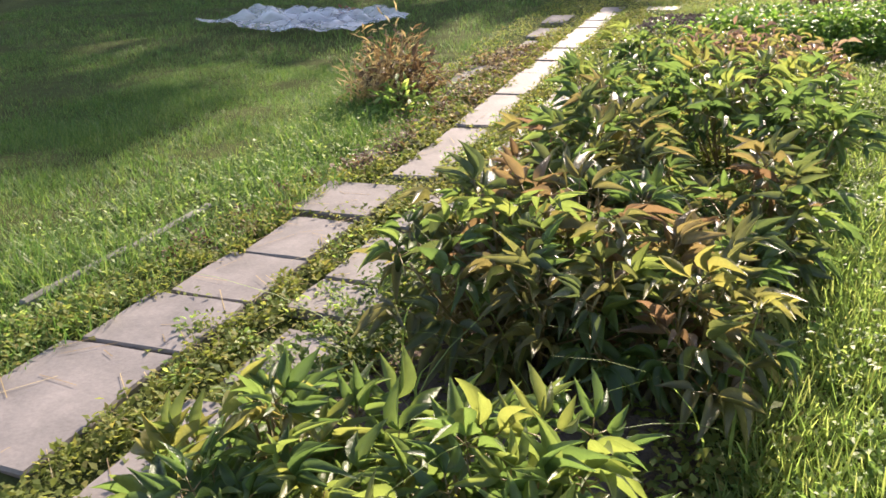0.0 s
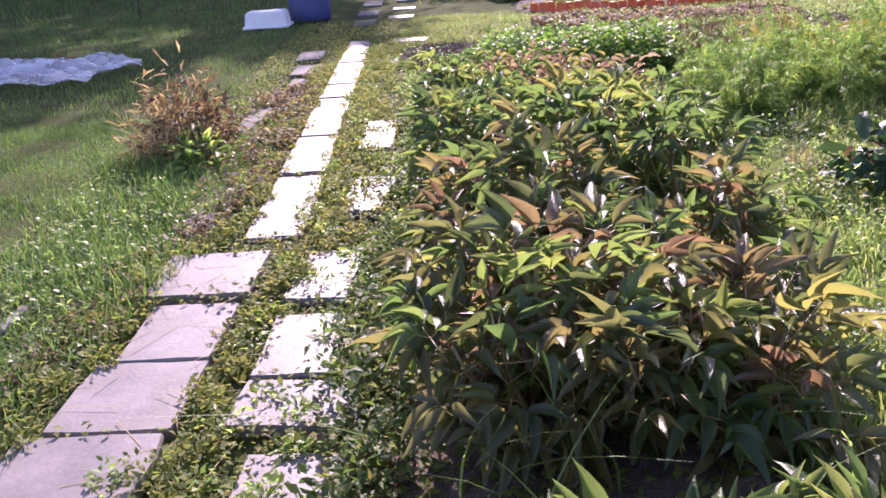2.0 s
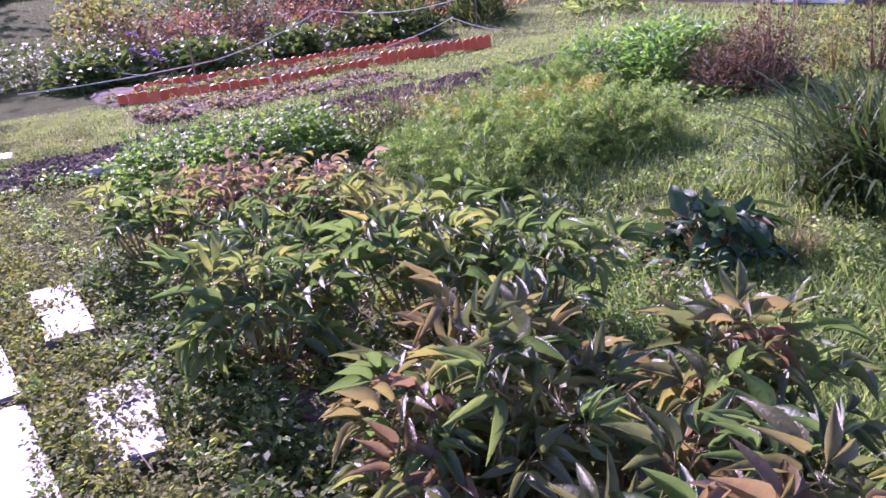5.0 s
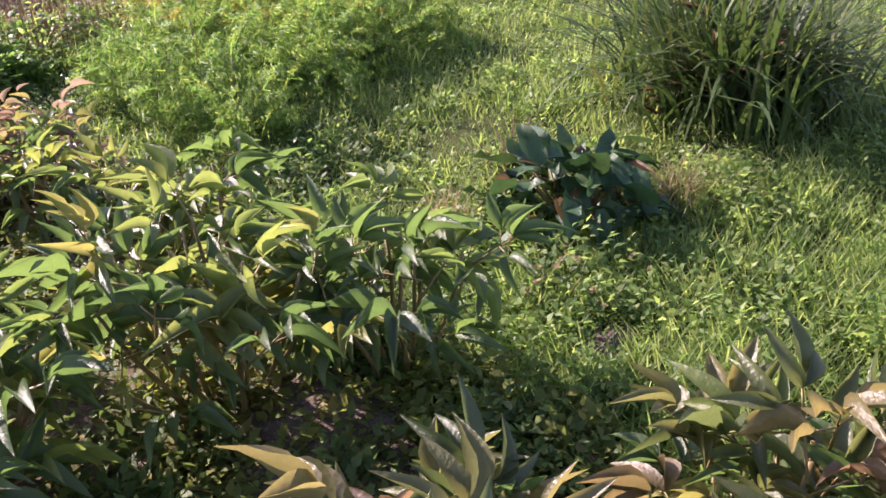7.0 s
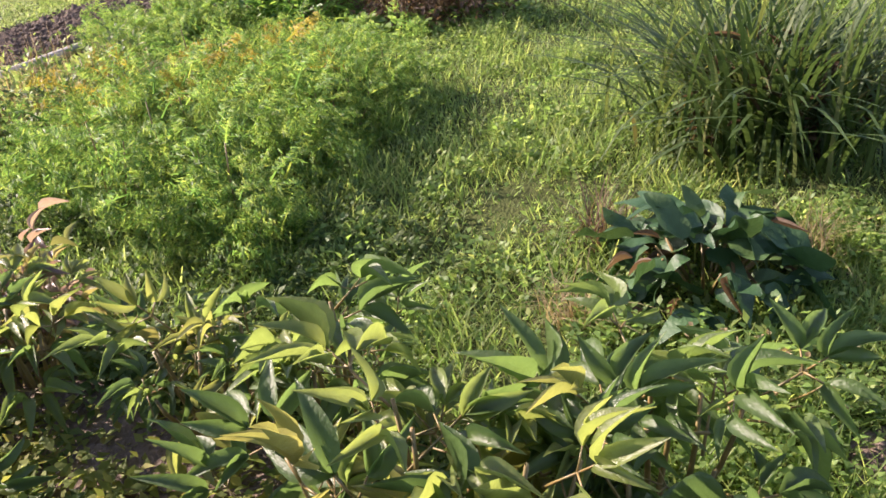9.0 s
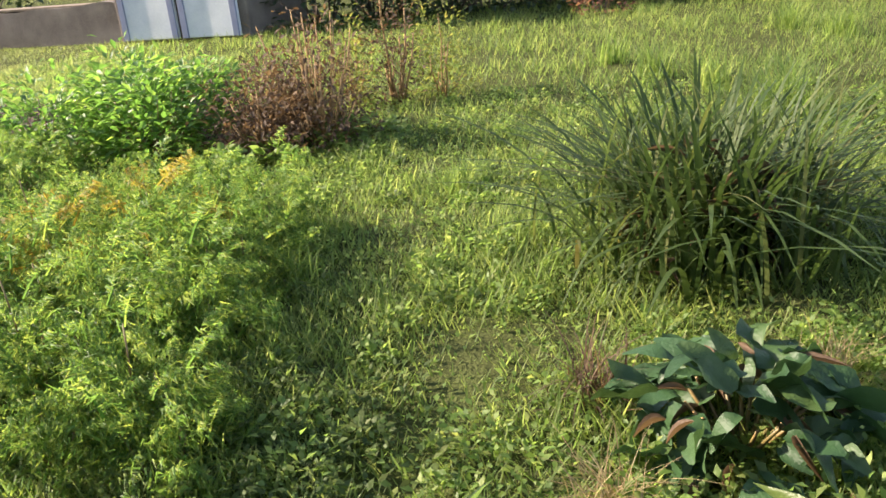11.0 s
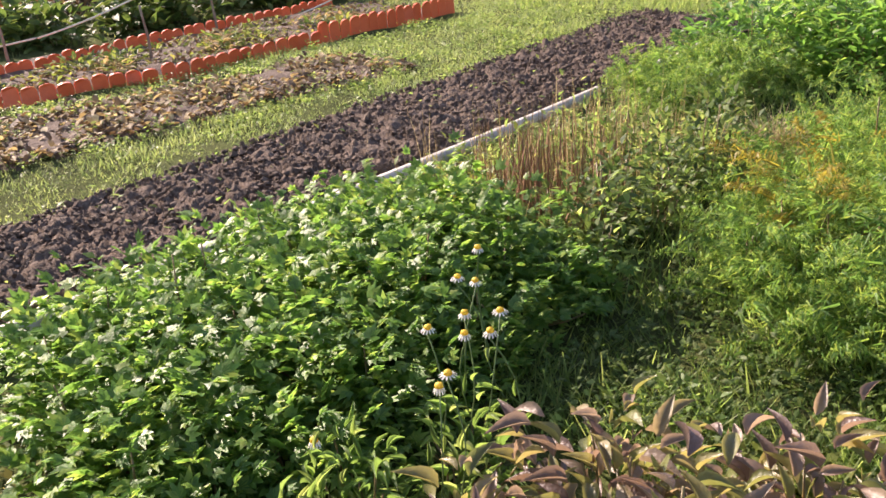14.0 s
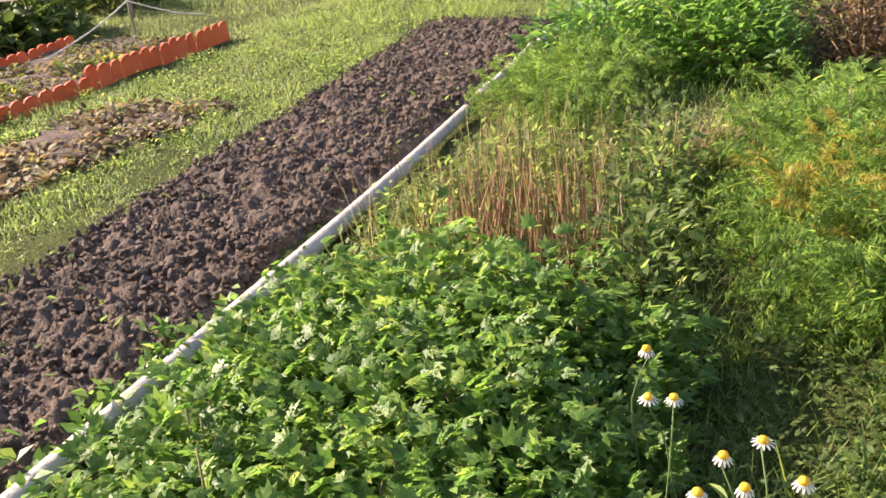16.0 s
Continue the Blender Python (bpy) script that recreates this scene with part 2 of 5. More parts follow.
def strip_leaf(n=4, shape=lambda t: math.sin(math.pi * min(1, t * 0.93 + 0.05)) ** 0.8, curl=0.15, fold=0.25):
    """A leaf along +y, 1 long and 1 wide at most, folded along its midrib and curling down at the tip."""
    v, f = [], []
    for i in range(n + 1):
        t = i / n
        w, z = max(0.03, shape(t)) * 0.5, -curl * t * t
        v += [(-w, t, z + fold * w), (0, t, z), (w, t, z + fold * w)]
    for i in range(n):
        a = 3 * i
        f += [(a, a + 1, a + 4, a + 3), (a + 1, a + 2, a + 5, a + 4)]
    return np.array(v), np.array(f)


def blade(n=3, bend=0.35):
    """A grass blade along +z, 1 high and 1 wide, bending towards +y."""
    v, f = [], []
    for i in range(n + 1):
        t = i / n
        w = 0.5 * (1 - t) ** 0.7 + 0.02
        v += [(-w, bend * t * t, t * (1 - 0.25 * bend * t)), (w, bend * t * t, t * (1 - 0.25 * bend * t))]
    for i in range(n):
        a = 2 * i
        f.append((a, a + 1, a + 3, a + 2))
    return np.array(v), np.array(f)


def turns(yaw, pitch, roll):
    cz, sz, cx, sx, cy, sy = np.cos(yaw), np.sin(yaw), np.cos(pitch), np.sin(pitch), np.cos(roll), np.sin(roll)
    o, l = np.zeros_like(cz), np.ones_like(cz)
    rz = np.stack([cz, -sz, o, sz, cz, o, o, o, l], -1).reshape(-1, 3, 3)
    rx = np.stack([l, o, o, o, cx, -sx, o, sx, cx], -1).reshape(-1, 3, 3)
    ry = np.stack([cy, o, sy, o, l, o, -sy, o, cy], -1).reshape(-1, 3, 3)
    return rz @ rx @ ry


class Soup:
    """Many copies of small quad shapes in one mesh."""

    def __init__(self):
        self.v, self.f, self.m, self.n = [], [], [], 0

    def add(self, shape, pos, yaw=0, pitch=0, roll=0, scale=(1, 1, 1), slot=0):
        v, f = shape
        pos = np.atleast_2d(np.asarray(pos, float))
        k = len(pos)
        full = [np.broadcast_to(np.asarray(a, float), (k,)) for a in (yaw, pitch, roll)]
        s = np.broadcast_to(np.asarray(scale, float), (k, 3))
        out = np.einsum("kij,kvj->kvi", turns(*full), v[None] * s[:, None, :]) + pos[:, None, :]
        self.v.append(out.reshape(-1, 3))
        self.f.append((f[None] + (np.arange(k) * len(v))[:, None, None] + self.n).reshape(-1, 4))
        self.m.append(np.full(k * len(f), slot))
        self.n += k * len(v)
        return self

    def mesh(self, name, *mats, soft=True):
        v, f, slot = np.concatenate(self.v), np.concatenate(self.f), np.concatenate(self.m)
        me = bpy.data.meshes.new(name)
        me.vertices.add(len(v))
        me.vertices.foreach_set("co", v.astype(np.float32).ravel())
        me.loops.add(f.size)
        me.loops.foreach_set("vertex_index", f.astype(np.int32).ravel())
        me.polygons.add(len(f))
        me.polygons.foreach_set("loop_start", (np.arange(len(f)) * 4).astype(np.int32))
        me.polygons.foreach_set("use_smooth", np.full(len(f), soft))
        me.polygons.foreach_set("material_index", slot.astype(np.int32))
        me.update(calc_edges=True)
        for m in mats:
            me.materials.append(m)
        return me


def rod(a, b, r0, r1=None, sides=6, rows=1, sag=0.0, wob=0.0):
    """A tapered rod from a to b as a quad shape."""
    a, b = Vector(a), Vector(b)
    r1 = r0 if r1 is None else r1
    q = (b - a).to_track_quat("Z", "Y")
    v, f = [], []
    for i in range(rows + 1):
        t = i / rows
        c = a.lerp(b, t) + Vector((wob * math.sin(7 * t + a.x * 9), wob * math.cos(5 * t + a.y * 7), -sag * 4 * t * (1 - t)))
        for k in range(sides):
            w = 2 * math.pi * k / sides
            v.append(c + q @ Vector((math.cos(w), math.sin(w), 0)) * (r0 + (r1 - r0) * t))
    for i in range(rows):
        for k in range(sides):
            j = (k + 1) % sides
            f.append((i * sides + k, i * sides + j, (i + 1) * sides + j, (i + 1) * sides + k))
    e = rows * sides
    for k in range(1, sides - 2, 2):
        f.append((0, k + 2, k + 1, k))
        f.append((e, e + k, e + k + 1, e + k + 2))
    return np.array([tuple(p) for p in v]), np.array(f)


def shape_mesh(name, shapes, *mats):
    s = Soup()
    for sh in shapes:
        s.add(sh, (0, 0, 0))
    return s.mesh(name, *mats)


def box_bm(w, d, h, bevel=0.01, seg=1, top=1.0):
    """A box standing on z = 0, its top scaled, its edges rounded."""
    bm = bmesh.new()
    bmesh.ops.create_cube(bm, size=1, matrix=Matrix.Translation((0, 0, h / 2)) @ Matrix.Diagonal((w, d, h, 1)))
    for v in bm.verts:
        if v.co.z > h / 2:
            v.co.x *= top
            v.co.y *= top
    if bevel:
        bmesh.ops.bevel(bm, geom=list(bm.edges), offset=bevel, segments=seg, affect="EDGES")
    return bm


def lathe_bm(profile, sides=24):
    bm = bmesh.new()
    rings = [[bm.verts.new((r * math.cos(2 * math.pi * k / sides), r * math.sin(2 * math.pi * k / sides), z)) for k in range(sides)] for r, z in profile]
    for lo, hi in zip(rings, rings[1:]):
        for k in range(sides):
            bm.faces.new((lo[k], lo[(k + 1) % sides], hi[(k + 1) % sides], hi[k]))
    bm.faces.new(reversed(rings[0]))
    bm.faces.new(rings[-1])
    for f in bm.faces:
        f.smooth = True
    return bm


def data_of(bm, name, *mats):
    me = bpy.data.meshes.new(name)
    bmesh.ops.recalc_face_normals(bm, faces=bm.faces)
    bm.to_mesh(me)
    bm.free()
    for m in mats:
        me.materials.append(m)
    return me


def hang(name, me, parent, label="", m=None):
    """A mesh as one part under a thing."""
    ob = new(name, me)
    ob.parent = parent
    if m is not None:
        ob.matrix_basis = m
    return tagged(ob, label)


def part(name, bm, material, parent, label="", m=None):
    return hang(name, data_of(bm, name, material), parent, label, m)


def thing(name, x, y, z=None, label="", category="", group="", turn=0, kind=""):
    ob = new(name)
    ob.empty_display_size = 0.1
    ob.matrix_basis = pose(x, y, float(gz(x, y)) if z is None else z, 0, 0, turn)
    return tagged(ob, label, category, group, kind)


LEAF = strip_leaf(4)
LEAF_WIDE = strip_leaf(4, lambda t: math.sin(math.pi * min(1, t * 0.9 + 0.08)) ** 0.6, 0.22, 0.2)
LEAF_ARCH = strip_leaf(5, lambda t: math.sin(math.pi * min(1, t ** 0.85 * 0.95 + 0.04)), 0.45, 0.6)
LEAF_LOW = strip_leaf(2, curl=0.12, fold=0.2)
BLADE_SRC = blade(6, 1.0)
STRAP = (BLADE_SRC[0].copy(), BLADE_SRC[1])
STRAP[0][:, 0] = np.sign(STRAP[0][:, 0]) * (0.5 * (1 - np.repeat(np.arange(7) / 6, 2)) ** 0.35 + 0.02)
LEAF_TINY = (np.array([(0, 0, 0), (-0.5, 0.42, 0.1), (0, 1, -0.1), (0.5, 0.42, 0.1)]), np.array([(0, 3, 2, 1)]))
BLADE_FAR = (np.array([(-0.5, 0, 0), (0.5, 0, 0), (0.12, 0.3, 0.95), (-0.12, 0.3, 0.95)]), np.array([(0, 1, 2, 3)]))
BLADE, BLADE_LONG = blade(2, 0.4), blade(6, 1.0)


def cut_leaf():
    """A small leaf of five pointed lobes."""
    s = Soup()
    for a, l in ((-1.25, 0.62), (-0.6, 0.85), (0, 1.0), (0.6, 0.85), (1.25, 0.62)):
        s.add(LEAF_TINY, (0, 0, 0), a, 0.1 * a, 0, (0.42, l, 1))
    return np.concatenate(s.v), np.concatenate(s.f)


HERB = cut_leaf()


def frond(seed, pairs=8):
    """A feathery leaf: a thin rib with small side leaves that branch again."""
    r = random.Random(seed)
    s = Soup()
    s.add(strip_leaf(3, lambda t: 1 - t, 0.3, 0.1), (0, 0, 0), 0, 0, 0, (0.022, 1, 1))
    for i in range(pairs):
        t = 0.2 + 0.78 * i / pairs
        z = -0.3 * t * t
        for side in (-1, 1):
            l = (0.36 * (1 - t) ** 0.7 + 0.05) * r.uniform(0.6, 1.2)
            w, up = -side * r.uniform(0.6, 1.3), r.uniform(-0.5, 0.5)
            s.add(LEAF_TINY, (0, t, z), w, up, 0, (0.022, l, 1))
            for q in (0.45, 0.85):
                p = (math.sin(-w) * l * q * math.cos(up), t + math.cos(w) * l * q * math.cos(up), z + l * q * math.sin(up))
                s.add(LEAF_TINY, p, w + r.choice((-1, 1)) * r.uniform(0.3, 1.1), up + r.uniform(-0.7, 0.7), r.uniform(-0.8, 0.8), (0.034, l * r.uniform(0.3, 0.55), 1))
    return np.concatenate(s.v), np.concatenate(s.f)


FROND = [frond(k) for k in range(4)]


def scatter(n, inside):
    """n places in a box (x0, y0, x1, y1)."""
    x0, y0, x1, y1 = inside
    return rng.uniform(x0, x1, n), rng.uniform(y0, y1, n)


# ---- ground, path, beds ----
def path_x(y):
    """Middle of the main row of slabs."""
    return np.where(np.asarray(y) < 4.75, -0.75, -0.68 - 0.107 * (np.asarray(y) - 5))


def log_y(x):
    return 9.53 + 0.125 * (x - 0.66)


def build_ground():
    xs = np.unique(np.concatenate([np.linspace(-3, 8, 111), np.linspace(-40, 40, 81), [-900, -400, -150, -80, 80, 150, 400, 900]]).round(3))
    ys = np.unique(np.concatenate([np.linspace(0, 14, 141), np.linspace(-20, 60, 81), [-900, -300, -80, 100, 200, 400, 900]]).round(3))
    gx, gy = np.meshgrid(xs, ys)
    near = (np.abs(gx) < 12) & (gy > -2) & (gy < 20)
    z = gz(gx, gy) + near * 0.012 * (np.sin(gx * 5.1 + gy * 2.3) + np.sin(gx * 2.7 - gy * 6.1)) - 0.014
    nx, ny = len(xs), len(ys)
    i = np.arange(nx * ny).reshape(ny, nx)
    s = Soup()
    s.add((np.stack([gx, gy, z], -1).reshape(-1, 3), np.stack([i[:-1, :-1], i[:-1, 1:], i[1:, 1:], i[1:, :-1]], -1).reshape(-1, 4)), (0, 0, 0))
    tagged(new("ground", s.mesh("ground", M["ground"])), "garden ground of short turf and bare earth", "ground", kind="structure")


build_ground()


def slab_mesh(w, l, thick, seed):
    """A worn flagstone with uneven sides and soft edges."""
    r = random.Random(seed)
    bm = bmesh.new()
    ring = []
    for k in range(12):
        a = 2 * math.pi * k / 12 + 0.26
        c, s = math.cos(a), math.sin(a)
        m = max(abs(c), abs(s))
        ring.append((c / m * w / 2 * r.uniform(0.95, 1.04), s / m * l / 2 * r.uniform(0.97, 1.015)))
    rows = [(0.98, 0.0), (1.0, thick * 0.75), (0.982, thick)]
    vs = [[bm.verts.new((x * k, y * k, z)) for x, y in ring] for k, z in rows]
    for lo, hi in zip(vs, vs[1:]):
        for k in range(12):
            bm.faces.new((lo[k], lo[(k + 1) % 12], hi[(k + 1) % 12], hi[k]))
    bm.faces.new(vs[-1])
    bm.faces.new(list(reversed(vs[0])))
    return bm


# middle, length along the path, width, turn
MAIN = [(2.05, 0.50, 0.46, -6), (2.64, 0.64, 0.46, 6), (3.16, 0.37, 0.42, 4), (3.57, 0.40, 0.37, 3), (3.985, 0.42, 0.32, 3), (4.475, 0.42, 0.41, 4),
        (5.345, 0.97, 0.26, 6), (6.28, 0.82, 0.26, 6), (7.06, 0.70, 0.25, 7), (7.68, 0.49, 0.25, 6), (8.21, 0.52, 0.25, 6), (8.86, 0.70, 0.25, 6),
        (9.43, 0.38, 0.25, 7), (9.86, 0.43, 0.25, 6), (10.35, 0.48, 0.25, 6), (10.88, 0.50, 0.24, 6)]
RIGHT = [(2.55, 0.50, -0.15, 0.30), (3.09, 0.36, -0.16, 0.28), (3.51, 0.25, -0.22, 0.38), (3.87, 0.42, -0.30, 0.25), (4.46, 0.48, -0.34, 0.24),
         (5.46, 0.56, -0.34, 0.22), (6.68, 0.70, -0.46, 0.20), (9.74, 0.62, -0.66, 0.21), (11.0, 0.30, -0.76, 0.40)]
LEFT = [(5.36, 0.72, -1.09, 0.20), (7.25, 0.80, -1.44, 0.19), (8.7, 0.42, -1.43, 0.24), (9.35, 0.52, -1.55, 0.25), (10.2, 0.56, -1.70, 0.26)]
FAR = [(13.0, 0.6), (14.2, 0.6), (15.6, 0.7), (17.2, 0.7), (19.4, 0.8), (22.0, 0.9)]

paving = thing("pavement", 0, 0, 0, "garden path of worn grey flagstones with weeds in the joints", "path", kind="structure")


def lay(x, y, w, l, turn, mat, k, sunk=0.0):
    part("stone_slab", slab_mesh(w, l, 0.045, k), mat, paving, m=pose(x, y, float(gz(x, y)) - 0.030 - sunk + 0.004 * (k % 3), 0.4 * (k % 3 - 1), 0.3 * (k % 2), turn))


for k, (y, l, w, turn) in enumerate(MAIN):
    lay(float(path_x(y)) - (0.07 if 4.4 < y < 4.7 else 0.0), y, w, l, turn, M["slab"], k)
for k, (y, l, x, w) in enumerate(RIGHT):
    lay(x, y, w, l, 4 - 3 * (k % 3), M["slab"], 20 + k)
for k, (y, l, x, w) in enumerate(LEFT):
    lay(x, y, w, l, 6, M["reddish_slab"] if y < 6 else M["slab_grey"], 40 + k, 0.006)
for k, (y, l) in enumerate(FAR):
    lay(-1.72 - 0.11 * (y - 14), y, 0.3, l, 6, M["slab_grey"], 60 + k, 0.012)
    if k < 3:
        lay(-1.25 - 0.09 * (y - 14), y + 0.4, 0.34, l * 0.5, 4, M["slab"] if k < 2 else M["slab_grey"], 80 + k, 0.010)

kerb = thing("garden_kerb", -1.43, 3.72, 0, "low weathered concrete kerb half sunk beside the lawn", "kerb", turn=3)
for k in range(2):
    part("kerb_stone", box_bm(0.04, 0.56, 0.07, 0.008), M["kerb"], kerb, m=pose(0.004 * (k % 2), -0.36 + 0.58 * k, -0.045 - 0.006 * (k % 2), 0, 2 * (k % 2) - 1, 1.2 * (k % 3 - 1)))


def build_soil():
    x, y = np.linspace(-0.7, 6.3, 400), np.linspace(0, 1, 84)
    gx, v = np.meshgrid(x, y)
    gy = log_y(gx) + 0.06 + v * (10.45 + 0.165 * gx + 0.05 * np.sin(gx * 3.1) - log_y(gx) - 0.06)
    z = np.array([[0.045 * abs(noise.noise((a * 5, b * 5, 0))) + 0.05 * abs(noise.noise((a * 14, b * 14, 3))) + 0.035 * abs(noise.noise((a * 31, b * 31, 5))) + 0.022 * noise.noise((a * 70, b * 70, 8)) for a, b in zip(ra, rb)] for ra, rb in zip(gx, gy)])
    z = z * np.clip(8 * np.minimum(v, 1 - v) + 0.1, 0, 1) * np.clip((6.3 - gx) * 3, 0, 1) + 0.02 * smooth(0, 0.15, np.minimum(v, 1 - v)) - 0.012
    i = np.arange(z.size).reshape(z.shape)
    s = Soup().add((np.stack([gx, gy, z], -1).reshape(-1, 3), np.stack([i[:-1, :-1], i[:-1, 1:], i[1:, 1:], i[1:, :-1]], -1).reshape(-1, 4)), (0, 0, 0))
    bed = new("soil_bed", s.mesh("soil_bed", M["soil"]))
    return tagged(bed, "freshly dug bed of dark crumbly soil beside the pole", "soil bed", kind="structure")


def clod_shape(seed):
    """A lump of earth, as quads."""
    r = random.Random(seed)
    bm = bmesh.new()
    bmesh.ops.create_cube(bm, size=1.2)
    bmesh.ops.subdivide_edges(bm, edges=list(bm.edges), cuts=1, use_grid_fill=True)
    for v in bm.verts:
        v.co = v.co.normalized() * r.uniform(0.26, 0.62)
        v.co.z *= 0.75
    bm.verts.ensure_lookup_table()
    out = np.array([tuple(v.co) for v in bm.verts]), np.array([[v.index for v in f.verts] for f in bm.faces if len(f.verts) == 4])
    bm.free()
    return out


CLODS = [clod_shape(k) for k in range(5)]


def crumb_shape(seed):
    r = random.Random(seed)
    v = np.array([(x, y, z) for z in (-0.4, 0.4) for x, y in ((-0.5, -0.5), (0.5, -0.5), (0.5, 0.5), (-0.5, 0.5))]) * [[r.uniform(0.55, 1.1) for _ in range(3)] for _ in range(8)]
    return v, np.array([(3, 2, 1, 0), (4, 5, 6, 7), (0, 1, 5, 4), (1, 2, 6, 5), (2, 3, 7, 6), (3, 0, 4, 7)])


CRUMBS = [crumb_shape(k) for k in range(6)]
bed = build_soil()


def clod_places(n, x0, x1):
    x = rng.uniform(x0, x1, n)
    v = rng.uniform(0.04, 0.97, n)
    y = log_y(x) + 0.08 + v * (10.38 + 0.165 * x - log_y(x))
    return x, y


loose = Soup()
for shape, n, grow, least in [(c, 240, 0.008, 0.010) for c in CLODS] + [(c, 2300, 0.004, 0.005) for c in CRUMBS]:
    x, y = clod_places(n, -0.6, 6.2)
    size = rng.gamma(2.2, grow, n) + least
    loose.add(shape, np.stack([x, y, rng.uniform(0.015, 0.05, n)], -1), rng.uniform(0, 6, n), rng.uniform(0, 6, n), rng.uniform(0, 6, n), size[:, None] * rng.uniform(0.7, 1.3, (n, 3)))
crumbs = hang("soil_crumbs", loose.mesh("soil_crumbs", M["soil"], soft=False), bed)
tagged(crumbs, kind="stuff")
clod_data = [Soup().add(c, (0, 0, 0)).mesh("clod", M["soil"]) for c in CLODS]
cx, cy = clod_places(280, 0.2, 4.6)
for k in range(280):
    s = random.uniform(0.018, 0.042)
    hang("clod", clod_data[k % 5], bed, m=pose(cx[k], cy[k], 0.055, 0, 0, random.uniform(0, 360)) @ Matrix.Diagonal((s, s * random.uniform(0.7, 1.3), s * 0.9, 1)))

pole = thing("ground_pole", 0.6, log_y(0.6), 0.0, "pale weathered round pole lying along the soil bed", "pole")
hang("shaft", shape_mesh("shaft", [rod((-0.75, -0.09, 0.032), (3.05, 0.38, 0.036), 0.037, 0.031, 10, 26, 0, 0.022)], M["log"]), pole)
for k, (a, b) in enumerate([(3.35, 4.0), (4.15, 4.6), (4.75, 5.1)]):
    bit = thing("broken_pole_piece", 0.6 + a, log_y(0.6 + a), 0, "short grey broken piece of pole beside the soil bed", "pole", "pole pieces")
    hang("shaft", shape_mesh("shaft", [rod((0, 0, 0.034), (b - a, 0.1, 0.032), 0.038, 0.03, 9, 5, 0, 0.01)], M["log"]), bit)

# bare earth under the peony bed and along the dead plants
for name, x, y, w, l, label in (("earth_bed", 0.55, 4.75, 1.15, 5.6, "dark bare earth under the peonies"), ("earth_patch", 2.0, 11.95, 3.0, 0.95, "bare earth with withered vines before the plastic edging"),
                                ("earth_strip", 3.0, 13.95, 5.2, 1.7, "weedy earth between two rows of plastic edging")):
    gx, gy = np.meshgrid(np.linspace(-w / 2, w / 2, 40), np.linspace(-l / 2, l / 2, 60))
    edge = np.minimum(w / 2 - abs(gx), l / 2 - abs(gy))
    z = 0.045 * np.clip(edge * 6, 0, 1) * (0.6 + 0.4 * np.sin(gx * 9 + gy * 5) * np.sin(gy * 11)) - 0.025 + 0.02 * np.clip(edge * 12, 0, 1)
    i = np.arange(z.size).reshape(z.shape)
    s = Soup().add((np.stack([gx + x, gy + y, z], -1).reshape(-1, 3), np.stack([i[:-1, :-1], i[:-1, 1:], i[1:, 1:], i[1:, :-1]], -1).reshape(-1, 4)), (0, 0, 0))
    tagged(new(name, s.mesh(name, M["soil"])), label, "earth", kind="structure")


# small bare spot among the weeds beside the peonies
gx, gy = np.meshgrid(np.linspace(-1, 1, 14), np.linspace(-1, 1, 14))
rr = np.sqrt(gx ** 2 + gy ** 2)
i = np.arange(gx.size).reshape(gx.shape)
spot = Soup().add((np.stack([gx * 0.12 + 1.58, gy * 0.07 + 4.84, 0.035 * np.clip(1.1 - rr, 0, 1) - 0.012 + 0.008 * np.sin(gx * 9) * np.cos(gy * 8)], -1).reshape(-1, 3), np.stack([i[:-1, :-1], i[:-1, 1:], i[1:, 1:], i[1:, :-1]], -1).reshape(-1, 4)), (0, 0, 0))
tagged(new("earth_spot", spot.mesh("earth_spot", M["soil"])), "small bare spot of brown earth among weeds", "earth", kind="structure")


# ---- grass and weeds ----
def on_bed(x, y):
    """Where no grass grows: slabs, peony bed, dug soil."""
    px = path_x(y)
    slabs = (np.abs(x - px) < 0.17) & (y < 11.4)
    return slabs | ((y > log_y(x) - 0.03) & (y < 10.45 + 0.165 * x) & (x > -0.75) & (x < 6.3)) | ((x > -0.05) & (x < 1.15) & (y > 2.0) & (y < 7.6))


def grass(name, label, boxes, mat, height, width, clear=True, bend=(0.1, 0.7), keep=None, fine=0.1):
    s = Soup()
    for n, box, scale in boxes:
        x, y = scatter(n, box)
        ok = ~on_bed(x, y) if clear else np.ones(n, bool)
        if keep is not None:
            ok &= keep(x, y)
        lump = np.array([0.8 * noise.noise((a * 1.7, b * 1.7, 5)) + fine * noise.noise((a * 5.5, b * 5.5, 2)) for a, b in zip(x, y)])
        ok &= rng.uniform(-0.75, 0.7, n) < lump + 0.35
        x, y, lump = x[ok], y[ok], lump[ok]
        k = len(x)
        h = rng.uniform(*height, k) * scale * (1 + 0.9 * lump)
        s.add(BLADE if scale < 0.9 else BLADE_FAR, np.stack([x, y, gz(x, y) - 0.015], -1), rng.uniform(0, 6.28, k), -rng.uniform(*bend, k), 0,
              np.stack([rng.uniform(*width, k) * scale, h, h], -1))
    return tagged(new(name, s.mesh(name, mat)), label, "grass", kind="stuff")


def joints(x, y):
    px = path_x(y)
    hole = np.zeros(len(x), bool)
    for yy, l, w, _ in MAIN:
        hole |= (np.abs(y - yy) < l / 2 + 0.005) & (np.abs(x - px + (0.07 if 4.4 < yy < 4.7 else 0)) < w / 2 + 0.005)
    for yy, l, xx, w in RIGHT + LEFT:
        hole |= (np.abs(y - yy) < l / 2 - 0.03) & (np.abs(x - xx) < w / 2 - 0.03)
    return ~hole & (x > px - 0.48 - 0.4 * smooth(5, 8, y)) & (x < 0.12)


